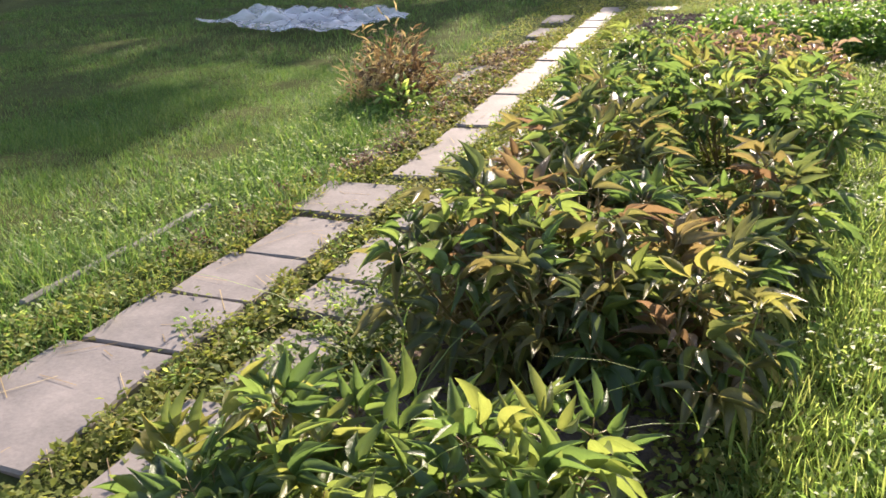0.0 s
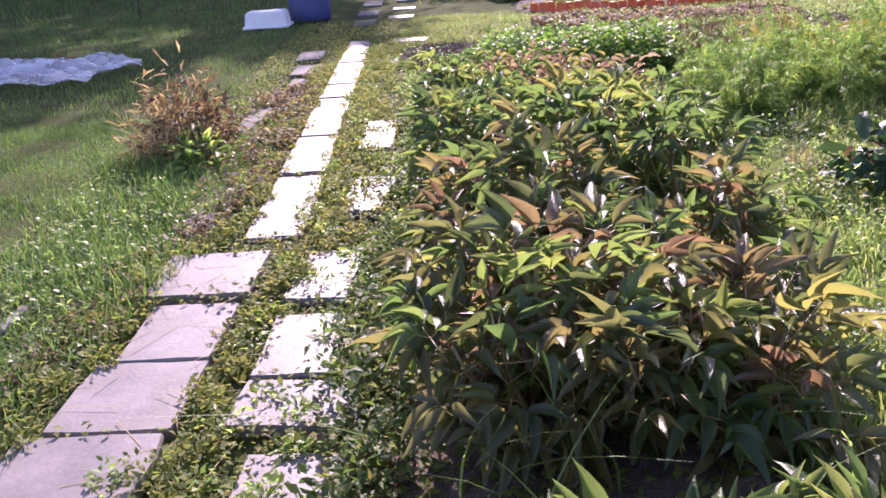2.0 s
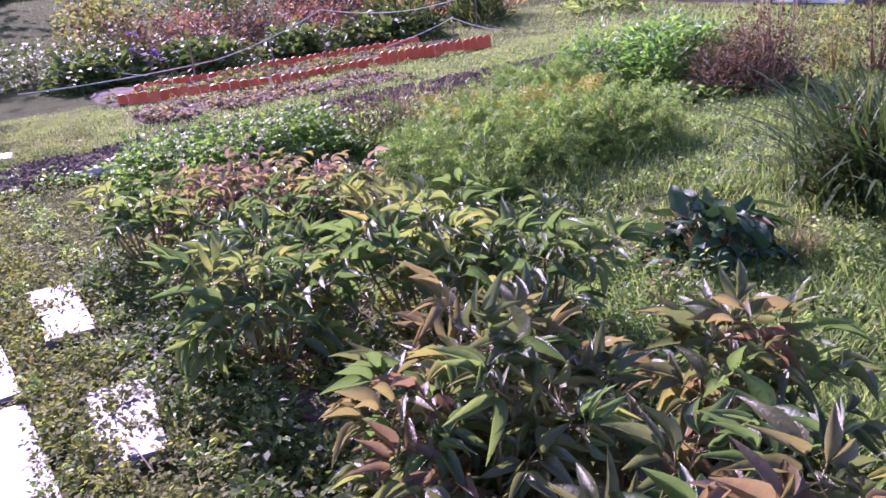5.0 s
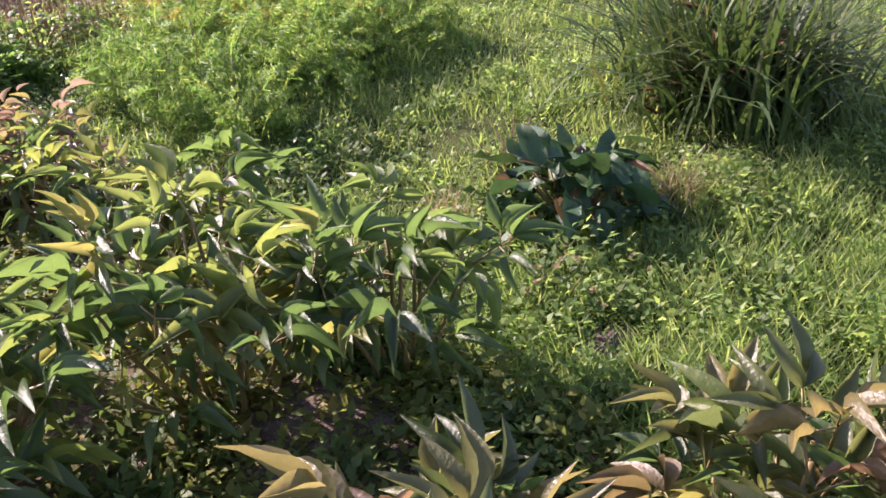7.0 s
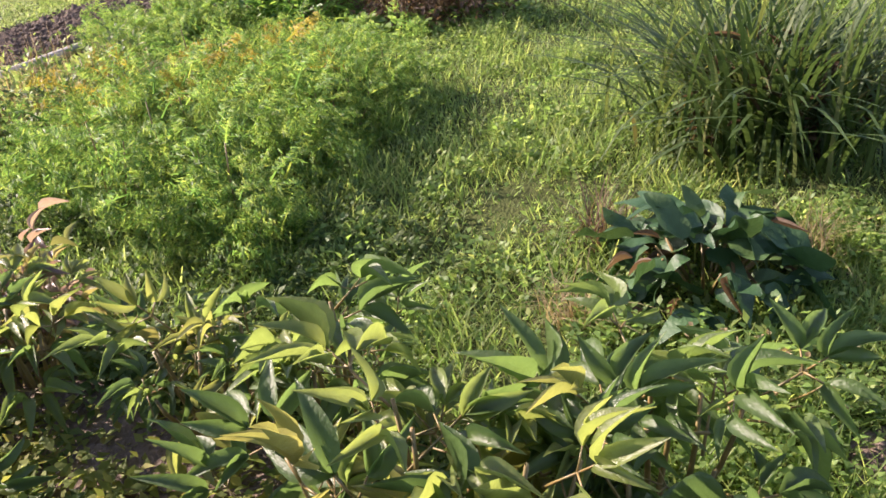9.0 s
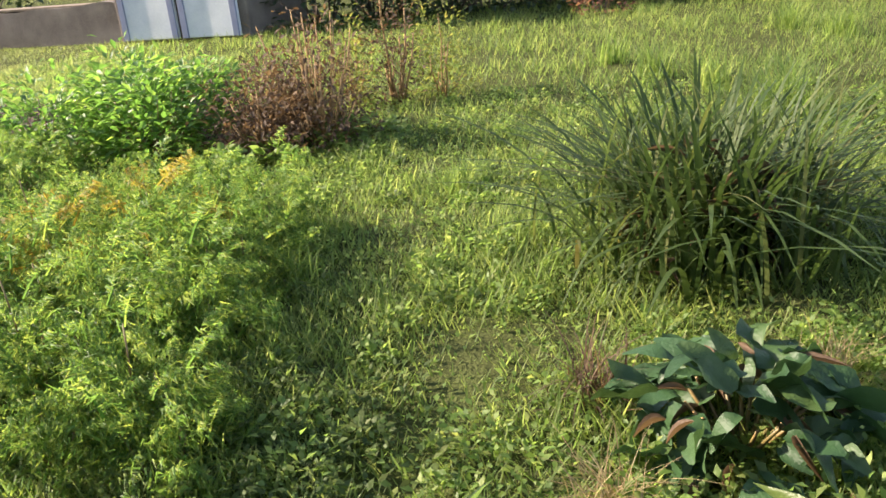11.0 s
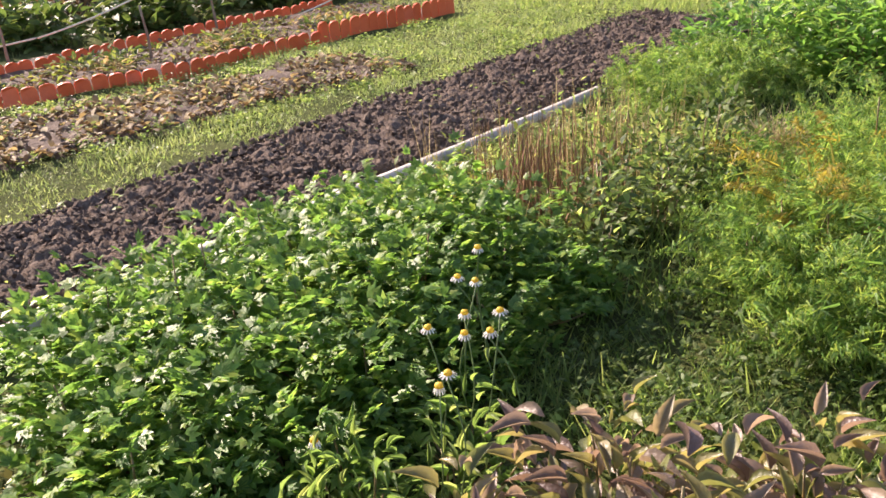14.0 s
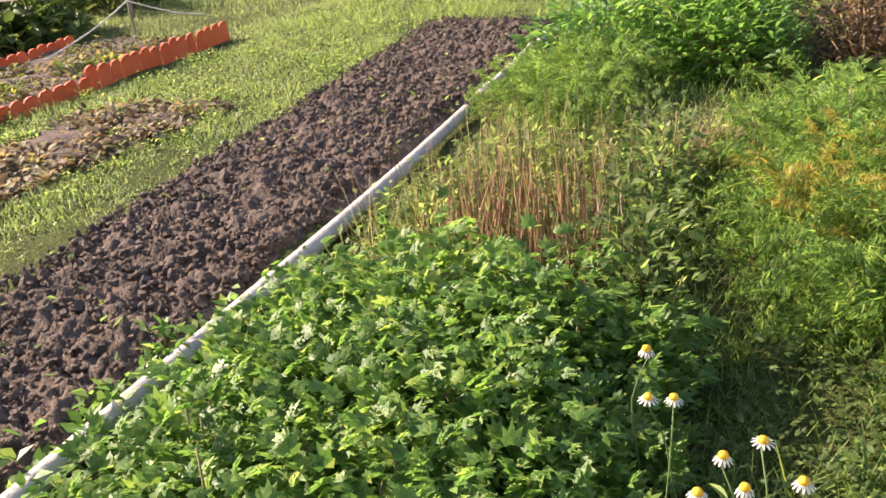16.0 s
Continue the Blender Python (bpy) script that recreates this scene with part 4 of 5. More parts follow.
def daisy(x, y, h, lean, seed):
    rnd = random.Random(seed)
    way = rnd.uniform(0, 6.28)
    ob = thing("daisy", x - lean * math.cos(way), y - lean * math.sin(way), 0.0, "white daisy with a yellow centre on a thin stem", "flower", "daisies", math.degrees(way))
    tip = Vector((lean, 0, h))
    hang("stem", shape_mesh("stem", [rod((0, 0, 0), tip, 0.0021, 0.0015, 5, 6, 0, 0.014)], M["green_stalk"]), ob)
    hang("centre", data_of(lathe_bm([(0.005, 0), (0.009, 0.003), (0.0075, 0.009), (0.002, 0.012)], 10), "centre", M["yellow"]), ob, "yellow centre", Matrix.Translation(tip))
    pet = shape_mesh("petal", [strip_leaf(2, lambda t: 0.6 + 0.4 * t if t < 0.9 else 0.5, 0.25, 0.1)], M["petal"])
    droop_by = rnd.uniform(-50, 0)
    for k in range(12):
        hang("petal", pet, ob, m=Matrix.Translation(tip) @ pose(0, 0, 0.002, 0, 0, 30 * k) @ pose(0, 0.006, 0, droop_by, 0, 0) @ Matrix.Diagonal((0.0055, 0.013, 0.013, 1)))


for k, (x, y) in enumerate([(1.05, 8.23), (0.95, 8.20), (0.97, 8.16), (0.89, 8.0), (0.83, 8.05), (0.74, 8.07), (0.79, 7.93), (0.79, 8.01), (0.65, 7.91), (0.6, 7.88), (0.42, 8.06), (0.2, 7.9), (0.09, 7.85), (0.11, 7.92)]):
    lean = random.uniform(0.04, 0.14)
    daisy(x, y, random.uniform(0.35, 0.41) - (0.12 if x < 0.5 else 0), lean, 300 + k)


# narrow-leaved weeds round the daisies
for k in range(9):
    x, y = 0.3 + 0.62 * ((k * 0.7549) % 1), 7.84 + 0.22 * ((k * 0.5698) % 1)
    clump("daisy_weed", x, y, 0.15, random.uniform(0.2, 0.34), 90, LEAF_ARCH, M["clover"] if k % 2 else M["meadow"], (0.025, 0.06), "loose grey-green weed with narrow leaves among the daisies", "weed", "daisy weeds", M["stem"], 8, 0.2, (-0.3, 1.1), 0.2)

# loose weedy plants between the dry stalks
for k in range(15):
    x, y = 1.85 + 1.35 * ((k * 0.7549) % 1), 8.62 + 0.75 * ((k * 0.5698) % 1)
    clump("weedy_plant", x, y, 0.2, random.uniform(0.2, 0.36), 150, LEAF_TINY, M["meadow"] if k % 3 else M["weed"], (0.02, 0.05), "loose weedy plant among dry stalks", "weed", "weedy plants", M["stem"], 8, 0.4, (-0.5, 1.1), 0.2)

# bare dry stalks and thin grass behind the herbs
def stalks(name, n, box, h, mat, label, w=0.005):
    s = Soup()
    x, y = scatter(n, box)
    hh = rng.uniform(*h, n)
    s.add(blade(3, 0.12), np.stack([x, y, 0 * x - 0.01], -1), rng.uniform(0, 6.28, n), rng.normal(0, 0.2, n), 0, np.stack([np.full(n, w), hh, hh], -1))
    return tagged(new(name, s.mesh(name, mat)), label, "dry stalks", kind="stuff")


stalks("dry_stalks", 300, (1.75, 8.65, 2.3, 9.12), (0.18, 0.48), M["stub"], "upright bare rust-brown stalks", 0.0075)
for k in range(9):
    x = 1.72 + 0.17 * k
    clump("shading_weed", x, 8.42 + 0.05 * (k % 3) + 0.18 * (x - 1.7), 0.17, random.uniform(0.34, 0.5), 260, LEAF_TINY, M["plain"] if k % 3 else M["meadow"], (0.025, 0.055), "tall dense weed behind the shaded gap", "weed", "weedy plants", M["stem"], 8, 0.45, (-0.7, 1.0), 0.3)
# gap weeds take a dark leaf colour that stands in for the shade there
mounds("gap_weeds", "weeds beside the vegetables, leaf colour darkened for their shade", [(1.3 + 1.0 * ((k * 0.7549) % 1), 6.2 + 0.75 * ((k * 0.5698) % 1)) for k in range(40)], HERB, M["plain"], (0.016, 0.034), 46, (0.09, 0.15), (0.05, 0.13))
mounds("gap_weeds", "weeds between the herbs and the bronze plants, leaf colour darkened for shade", [(1.15 + 0.6 * ((k * 0.7549) % 1), 7.35 + 0.75 * ((k * 0.5698) % 1)) for k in range(26)], HERB, M["plain"], (0.016, 0.034), 46, (0.09, 0.15), (0.05, 0.13))
mounds("gap_weeds", "low weeds in the gap between the beds, leaf colour darkened for shade", [(1.7 + 0.075 * k, 8.0 + 0.012 * k + 0.16 * ((k * 0.618) % 1)) for k in range(18)], HERB, M["plain"], (0.014, 0.03), 36, (0.08, 0.13), (0.03, 0.08))
mounds("pole_mounds", "broad green weeds growing over the end of the pole", [(-0.35 + 0.11 * k, float(log_y(-0.35 + 0.11 * k)) + 0.10 * math.sin(2.3 * k) + 0.02) for k in range(17)], LEAF_TINY, M["herb"], (0.03, 0.06), 60, (0.07, 0.13), (0.08, 0.17))
stalks("dry_stalks", 460, (1.6, 8.6, 3.2, 9.45), (0.2, 0.46), M["straw"], "thin straw-coloured stalks among weeds", 0.0035)
stalks("dry_stalks", 120, (2.2, 8.9, 3.3, 9.6), (0.12, 0.38), M["stalk"], "thin reddish dry stalks among weeds")
weeds("stalk_weeds", "mixed low weeds between the dry stalks", [(8000, (1.7, 8.5, 3.6, 9.6))], LEAF_LOW, M["meadow"], (0.02, 0.05), 0.09)


def tuft(x, y, n, length, mat, label, name="grass_tuft", width=0.008, spread=(0.15, 1.0), category="grass", split=0, shape=BLADE_LONG):
    ob = thing(name, x, y, None, label, category)
    rng = np.random.default_rng(abs(int(1000 * x + 77 * y)))
    a, sp = rng.uniform(0, 6.28, n), rng.uniform(*spread, n)
    l = rng.uniform(*length, n)
    bx = rng.normal(0, (0.16 if width < 0.012 else 0.21) * length[1], (n, 2))
    s = Soup().add(shape, np.stack([bx[:, 0], bx[:, 1], 0 * a - 0.01], -1), a, -0.55 * sp + 0.1, 0, np.stack([width * rng.uniform(0.6, 1.2, n), l * sp, l], -1))
    if split:
        one = Soup().add(shape, (0, 0, 0)).mesh("blade", mat)
        for k in range(split):
            w = float(np.arctan2(bx[k, 1], bx[k, 0]))
            hang("blade", one, ob, m=pose(bx[k, 0], bx[k, 1], -0.01, 0, 0, math.degrees(w) - 90) @ pose(0, 0, 0, math.degrees(-0.5 * sp[k]), 0, 0) @ Matrix.Diagonal((width * 1.3, l[k] * sp[k], l[k] * 1.05, 1)))
    tagged(hang("foliage", s.mesh("foliage", mat), ob), kind="stuff")
    return ob


tuft(3.38, 5.42, 520, (0.45, 0.92), M["reed"], "large clump of long arching strap leaves, some yellowed", "strap_leaf_clump", 0.017, (0.12, 0.82), "ornamental grass", 200, STRAP)
droop = (STRAP[0].copy(), STRAP[1])
droop[0][:, 1] = np.repeat(np.arange(7) / 6, 2) ** 1.2 * 0.85
droop[0][:, 2] = 1.5 * np.repeat(np.arange(7) / 6, 2) - 1.4 * np.repeat(np.arange(7) / 6, 2) ** 2
hanging = thing("arching_blades", 3.38, 5.42, 0.0, "long drooping strap leaves round the big clump", "ornamental grass")
one = Soup().add(droop, (0, 0, 0)).mesh("blade", M["reed"])
for k in range(150):
    l = random.uniform(0.35, 0.75)
    hang("blade", one, hanging, m=pose(random.gauss(0, 0.17), random.gauss(0, 0.17), 0, 0, 0, 137.5 * k) @ pose(0, 0, 0, random.uniform(-12, 22), 0, 0) @ Matrix.Diagonal((0.016, l, l, 1)))
clump("withered_leaves", 3.38, 5.42, 0.36, 0.36, 420, LEAF, M["brown"], (0.09, 0.2), "dead brown leaves at the foot of the strap-leaf clump", "dead leaves", "", M["stalk"], 0, 0.085, (-0.9, 0.9), 0.1)
tuft(3.2, 8.55, 160, (0.2, 0.38), M["straw"], "small tuft of pale arching grass", width=0.006)
tuft(2.9, 6.9, 90, (0.15, 0.3), M["meadow"], "small tuft of long meadow grass", width=0.006)
tuft(4.1, 6.6, 120, (0.15, 0.3), M["meadow"], "small tuft of long meadow grass", width=0.006)
tuft(5.6, 5.0, 260, (0.3, 0.6), M["meadow"], "tall tuft of yellow-green grass", width=0.009)
tuft(6.4, 4.0, 260, (0.3, 0.6), M["meadow"], "tall tuft of yellow-green grass", width=0.009)


def broad_leaf_plant(x, y):
    ob = thing("broad_leaf_plant", x, y, 0.0, "low plant with large dark glossy drooping leaves", "plant")
    rnd = random.Random(5)
    data = []
    for k in range(6):
        big = strip_leaf(7, lambda t: math.sin(math.pi * min(1, t * 0.9 + 0.07)) ** (0.5 + 0.06 * k), 0.15 + 0.12 * k, 0.05 + 0.14 * (k % 4))
        big[0][:, 2] += 0.06 * np.sin(big[0][:, 1] * 7 + k) + 0.05 * np.sin(big[0][:, 0] * 5 + big[0][:, 1] * 9 + 2 * k)
        big[0][:, 0] += 0.10 * np.sin(big[0][:, 1] * 3.2 + k)
        data.append(shape_mesh("leaf", [big], M["dark_leaf"]))
    dead = [shape_mesh("dead_leaf", [strip_leaf(5, curl=0.3 + 0.3 * k, fold=0.4 + 0.3 * k)], M["brown"]) for k in range(3)]
    for k in range(112):
        d = 0.25 * math.sqrt(rnd.random())
        a = rnd.uniform(0, 360)
        z = 0.03 + 0.22 * (1 - (d / 0.30) ** 2) * rnd.uniform(0.25, 1.05)
        up = 62 * (1 - d / 0.19) * (z > 0.11) + rnd.gauss(0, 26)
        l = rnd.choice((0.08, 0.10, 0.115, 0.13, 0.145)) * rnd.uniform(0.9, 1.15)
        hang("leaf", data[k % 6], ob, m=pose(d * math.cos(math.radians(a)), d * math.sin(math.radians(a)), z, 0, 0, a - 90 + rnd.gauss(0, 48)) @ pose(0, 0, 0, up, rnd.gauss(0, 32), 0) @ Matrix.Diagonal((l * rnd.uniform(0.46, 0.6), l, l, 1)))
    for k in range(22):
        hang("dead_leaf", dead[k % 3], ob, "brown withered leaf", pose(0, 0, 0, 0, 0, 137 * k) @ pose(0, rnd.uniform(0.08, 0.28), rnd.uniform(0.02, 0.16), rnd.uniform(-30, 60), rnd.uniform(-60, 60), rnd.uniform(-60, 60)) @ Matrix.Diagonal((rnd.uniform(0.015, 0.03), 0.08, 0.08, 1)))
    for k in range(16):
        w = 2.4 * k
        hang("stalk", shape_mesh("stalk", [rod((0.03 * math.cos(w), 0.03 * math.sin(w), -0.02), (0.14 * math.cos(w), 0.14 * math.sin(w), 0.13), 0.007, 0.004, 5)], M["stem"]), ob)


broad_leaf_plant(2.12, 5.34)
tuft(2.42, 5.12, 150, (0.12, 0.28), M["straw"], "dry straw beside the broad-leaved plant", width=0.004)
tuft(1.82, 5.62, 110, (0.10, 0.24), M["straw"], "dry straw beside the broad-leaved plant", width=0.004)
tuft(2.3, 5.72, 90, (0.14, 0.3), M["brown"], "brown withered flower stalks beside the broad-leaved plant", width=0.006)

for k, (x, y, r, h) in enumerate([(4.7, 9.5, 0.5, 0.52), (5.0, 9.0, 0.55, 0.60), (4.75, 8.75, 0.42, 0.52), (5.4, 9.4, 0.55, 0.58), (5.3, 8.8, 0.45, 0.55)]):
    clump("leafy_bush", x, y, r, h, 1300, LEAF_LOW, M["bright"], (0.04, 0.09), "dense bright green leafy bush", "bush", "bright bushes", M["stem"], 20, 0.42, (-0.6, 0.7), 0.6)
for k, (x, y, r, h) in enumerate([(4.8, 8.0, 0.42, 0.56), (4.98, 7.72, 0.42, 0.84), (5.25, 8.05, 0.45, 0.62)]):
    clump("withered_bush", x, y, r, h, 1900, LEAF_LOW, M["brown"], (0.025, 0.06), "withered brown bush with dead leaves", "bush", "withered bushes", M["stalk"], 60, 0.4, (-1.0, 0.9), 0.3)
for k, (x, y, r, h) in enumerate([(6.12, 7.62, 0.28, 1.35), (6.4, 7.35, 0.3, 0.95), (5.95, 7.9, 0.22, 0.8)]):
    clump("tall_weed", x, y, r, h, 700, LEAF_TINY, M["weed"] if k else M["brown"], (0.03, 0.06), "tall half-withered weed with seed heads", "weed", "tall weeds", M["stalk"], 11, 0.4, (-0.6, 1.0), 0.25)
for k in range(9):
    clump("low_leafy_weed", 3.9 + 0.16 * k, 8.25 - 0.1 * k + 0.1 * (k % 2), 0.2, 0.13, 90, LEAF_WIDE, M["clover"], (0.05, 0.09), "low leafy weed at the foot of the bushes", "weed", "low weeds", M["stem"], 6, 0.6, (-0.3, 0.6))

for x, y in ((2.3, 7.98), (2.62, 7.72), (2.95, 7.5)):
    clump("yellowed_fern", x, y, 0.24, 0.40, 60, FROND, M["fern"], (0.1, 0.2), "yellow-orange feathery plant at the edge of the vegetables", "vegetable", "yellowed plants", M["stem"], 6, 0.9, (-0.4, 0.9), 0.4)
clump("white_flower_weed", 1.72, 5.10, 0.26, 0.2, 260, LEAF_TINY, M["clover"], (0.02, 0.04), "low weed with small white flowers", "weed", "", M["stem"], 8, 0.5, blooms=(M["straw"], 22, 0.014))

# dry bush at the left of the path
clump("withered_bush", -1.66, 6.45, 0.36, 0.52, 800, LEAF_LOW, M["straw"], (0.04, 0.10), "withered straw-coloured bush at the edge of the path", "bush", "", M["stalk"], 60, 0.2, (-1.0, 1.0), 0.25)
tuft(-1.7, 6.3, 140, (0.3, 0.6), M["straw"], "dry straw standing in the withered bush", width=0.006)
clump("withered_bush", -1.62, 6.5, 0.33, 0.46, 480, LEAF_LOW, M["brown"], (0.05, 0.10), "withered brown bush at the edge of the path", "bush", "", M["stalk"], 40, 0.4, (-1.0, 1.0), 0.2)
clump("green_weed", -1.45, 6.15, 0.22, 0.2, 160, LEAF, M["clover"], (0.05, 0.1), "green weed at the foot of the withered bush", "weed", "", M["stem"], 8, 0.4)


# ---- garden things ----
def barrel(x, y):
    ob = thing("plastic_barrel", x, y, 0.0, "open blue plastic barrel standing on the lawn", "barrel")
    prof = [(0.27, 0.0), (0.285, 0.02), (0.295, 0.12), (0.303, 0.30), (0.305, 0.33), (0.305, 0.36), (0.303, 0.39), (0.305, 0.62), (0.306, 0.65), (0.300, 0.80), (0.285, 0.90), (0.275, 0.94), (0.285, 0.95), (0.285, 0.99), (0.265, 0.99), (0.262, 0.90)]
    part("body", lathe_bm(prof, 32), M["blue"], ob)
    part("rim_band", lathe_bm([(0.288, 0.0), (0.292, 0.006), (0.292, 0.026), (0.288, 0.032)], 32), M["white"], ob, "pale clamping ring", pose(0, 0, 0.945))


barrel(-2.5, 13.75)


def crate(x, y):
    ob = thing("white_box", x, y, 0.0, "white foam box turned upside down on the grass", "box", turn=4)
    part("body", box_bm(0.58, 0.38, 0.22, 0.02, 2, 0.9), M["white"], ob)
    part("rim", box_bm(0.62, 0.42, 0.04, 0.01, 1), M["white"], ob)


crate(-2.95, 13.1)


def plastic_sheet():
    ob = thing("plastic_sheet", -4.6, 9.75, 0.0, "crumpled sheet of clear plastic film spread on the lawn", "sheet", turn=-12)
    n = 60
    u, v = np.meshgrid(np.linspace(-1, 1, n), np.linspace(-1, 1, n))
    rr = np.sqrt(u * u + v * v)
    x = u * 1.15 * (1 + 0.12 * np.sin(v * 5))
    y = v * 0.72 * (1 + 0.15 * np.sin(u * 4 + 1))
    z = np.array([[0.20 * abs(noise.noise((a * 2.2, b * 2.2, 1))) + 0.12 * abs(noise.noise((a * 6, b * 6, 2))) for a, b in zip(ra, rb)] for ra, rb in zip(x, y)]) * (1.15 - 0.5 * rr) + 0.05
    i = np.arange(n * n).reshape(n, n)
    f = np.stack([i[:-1, :-1], i[:-1, 1:], i[1:, 1:], i[1:, :-1]], -1).reshape(-1, 4)
    hang("film", Soup().add((np.stack([x, y, z], -1).reshape(-1, 3), f), (0, 0, 0)).mesh("film", M["film"]), ob)
    lump = thing("dark_cloth", -4.75, 10.05, 0.0, "dark cloth lying under the clear film", "cloth", turn=-12)
    part("cloth", box_bm(1.2, 0.45, 0.07, 0.03, 2, 0.85), M["dark"], lump)
    clump("withered_plant", -4.35, 10.2, 0.14, 0.16, 60, LEAF_LOW, M["red_leaf"], (0.04, 0.08), "small heap of pulled reddish leaves on the plastic sheet", "plant", "", M["stalk"], 8)


plastic_sheet()


def edging_tile(w, h):
    """A plastic edging tile with a rounded top and a raised rib."""
    bm = bmesh.new()
    top = [(-w / 2, 0), (w / 2, 0), (w / 2, h * 0.78), (w * 0.38, h * 0.93), (w * 0.14, h), (-w * 0.14, h), (-w * 0.38, h * 0.93), (-w / 2, h * 0.78)]
    front = [bm.verts.new((x, -0.014 * (1 - (2 * x / w) ** 2) - 0.006, z)) for x, z in top]
    back = [bm.verts.new((x, 0.006, z)) for x, z in top]
    bm.faces.new(front)
    bm.faces.new(list(reversed(back)))
    for k in range(len(top)):
        bm.faces.new((front[k], back[k], back[(k + 1) % len(top)], front[(k + 1) % len(top)]))
    return bm


def edging(x0, y0, x1, y1, n, tall_from, label):
    ob = thing("plastic_edging", x0, y0, 0.0, label, "garden edging", turn=math.degrees(math.atan2(y1 - y0, x1 - x0)))
    w = math.hypot(x1 - x0, y1 - y0) / n
    low, high = (data_of(edging_tile(w * 0.94, h), "edging_tile", M["red"]) for h in (0.13, 0.18))
    for k in range(n):
        tall = k / n > tall_from
        hang("edging_tile", high if tall else low, ob, m=pose((k + 0.5) * w, random.uniform(-0.012, 0.012), -0.02 + random.uniform(-0.012, 0.012), random.uniform(-7, 7), random.uniform(-3, 3), random.uniform(-5, 5)))


edging(0.6, 13.2, 2.3, 12.84, 15, 1.1, "front row of low orange-red plastic edging tiles")
edging(2.33, 12.83, 5.55, 13.15, 28, 0.45, "front row of orange-red plastic edging tiles")
edging(0.9, 14.0, 5.2, 14.72, 36, 1.1, "back row of orange-red plastic edging tiles")


def stake(x, y, h, lean, mat, label, r=0.014):
    ob = thing("garden_stake", x, y, None, label, "stake", "stakes")
    hang("shaft", shape_mesh("shaft", [rod((0, 0, -0.05), (lean, 0.02, h), r, r * 0.7, 6, 4, 0, 0.006)], mat), ob)


rope_fence = thing("rope_fence", 0, 0, 0.0, "slack pale rope strung between thin stakes", "rope fence")
for x, y, h, lean in ((3.5, 14.15, 0.72, 0.0), (5.6, 14.35, 0.36, 0.02), (0.2, 15.6, 0.45, -0.03), (2.6, 13.6, 0.45, 0.0), (6.6, 15.4, 0.62, 0.0), (1.75, 14.4, 0.55, -0.02)):
    hang("stake", shape_mesh("stake", [rod((x, y, -0.05), (x + lean, y + 0.02, h), 0.014, 0.01, 6, 4, 0, 0.006)], M["wood"]), rope_fence)
for a, b, sag in (((3.5, 14.15, 0.71), (2.0, 14.4, 0.22), 0.06), ((2.0, 14.4, 0.22), (-0.4, 14.75, 0.12), 0.03), ((3.5, 14.15, 0.71), (6.6, 15.4, 0.6), 0.16),
                  ((5.6, 14.35, 0.34), (4.3, 14.0, 0.10), 0.03), ((5.6, 14.35, 0.34), (6.3, 14.1, 0.08), 0.03), ((0.2, 15.6, 0.44), (1.2, 14.9, 0.1), 0.05)):
    hang("cord", shape_mesh("cord", [rod(a, b, 0.008, 0.008, 5, 18, sag, 0.006)], M["cord"]), rope_fence, "pale slack cord")

# plants between and behind the edging
for k in range(20):
    x, y = 0.9 + 4.4 * ((k * 0.7549) % 1), 13.35 + 0.5 * ((k * 0.5698) % 1)
    clump("bed_plant", x, y, 0.2, 0.11, 60, LEAF, (M["weed"], M["plain"], M["straw"])[k % 3], (0.04, 0.08), "low half-withered plant between the plastic edgings", "plant", "bed plants", M["stem"], 6, 0.45)
for k in range(26):
    x, y = 0.3 + 6.0 * ((k * 0.7549) % 1), 15.35 + 1.0 * ((k * 0.5698) % 1)
    clump("leafy_plant", x, y, 0.45, 0.42, 150, LEAF_WIDE, M["plain"], (0.1, 0.18), "dark green leafy plant behind the edging", "plant", "leafy plants", M["stem"], 8, 0.5)
# white flowers, violet flowers, red shrubs
for k in range(10):
    x, y = -0.7 + 2.2 * ((k * 0.7549) % 1), 16.1 + 1.3 * ((k * 0.5698) % 1)
    clump("white_flower_bush", x, y, 0.45, 0.62, 200, LEAF_TINY, M["plain"], (0.07, 0.13), "bush covered with small white flowers", "flower bush", "white flowers", M["stem"], 12, 0.4, blooms=(M["petal"], 50, 0.04))
clump("violet_flower", 1.3, 16.0, 0.3, 0.55, 90, LEAF_TINY, M["plain"], (0.07, 0.12), "small bush with violet flowers", "flower bush", "", M["stem"], 10, 0.4, blooms=(M["violet"], 40, 0.06))
for k in range(16):
    x, y = 1.2 + 4.2 * ((k * 0.7549) % 1), 16.6 + 2.2 * ((k * 0.5698) % 1)
    clump("red_shrub", x, y, 0.6, 0.9, 300, LEAF_TINY, M["red_leaf"] if k % 2 else M["brown"], (0.07, 0.13), "shrub with red and rusty autumn leaves", "shrub", "red shrubs", M["bark"], 10, 0.5, (-0.9, 0.9), 0.35)
for k in range(9):
    x, y = 5.6 + 3.0 * ((k * 0.7549) % 1), 15.8 + 2.4 * ((k * 0.5698) % 1)
    clump("grassy_shrub", x, y, 0.6, 0.7, 220, LEAF, M["straw"] if k % 2 else M["reed"], (0.14, 0.26), "grey-green shrub with narrow leaves", "shrub", "green shrubs", M["stem"], 12, 0.18, (0.2, 1.3), 0.3)
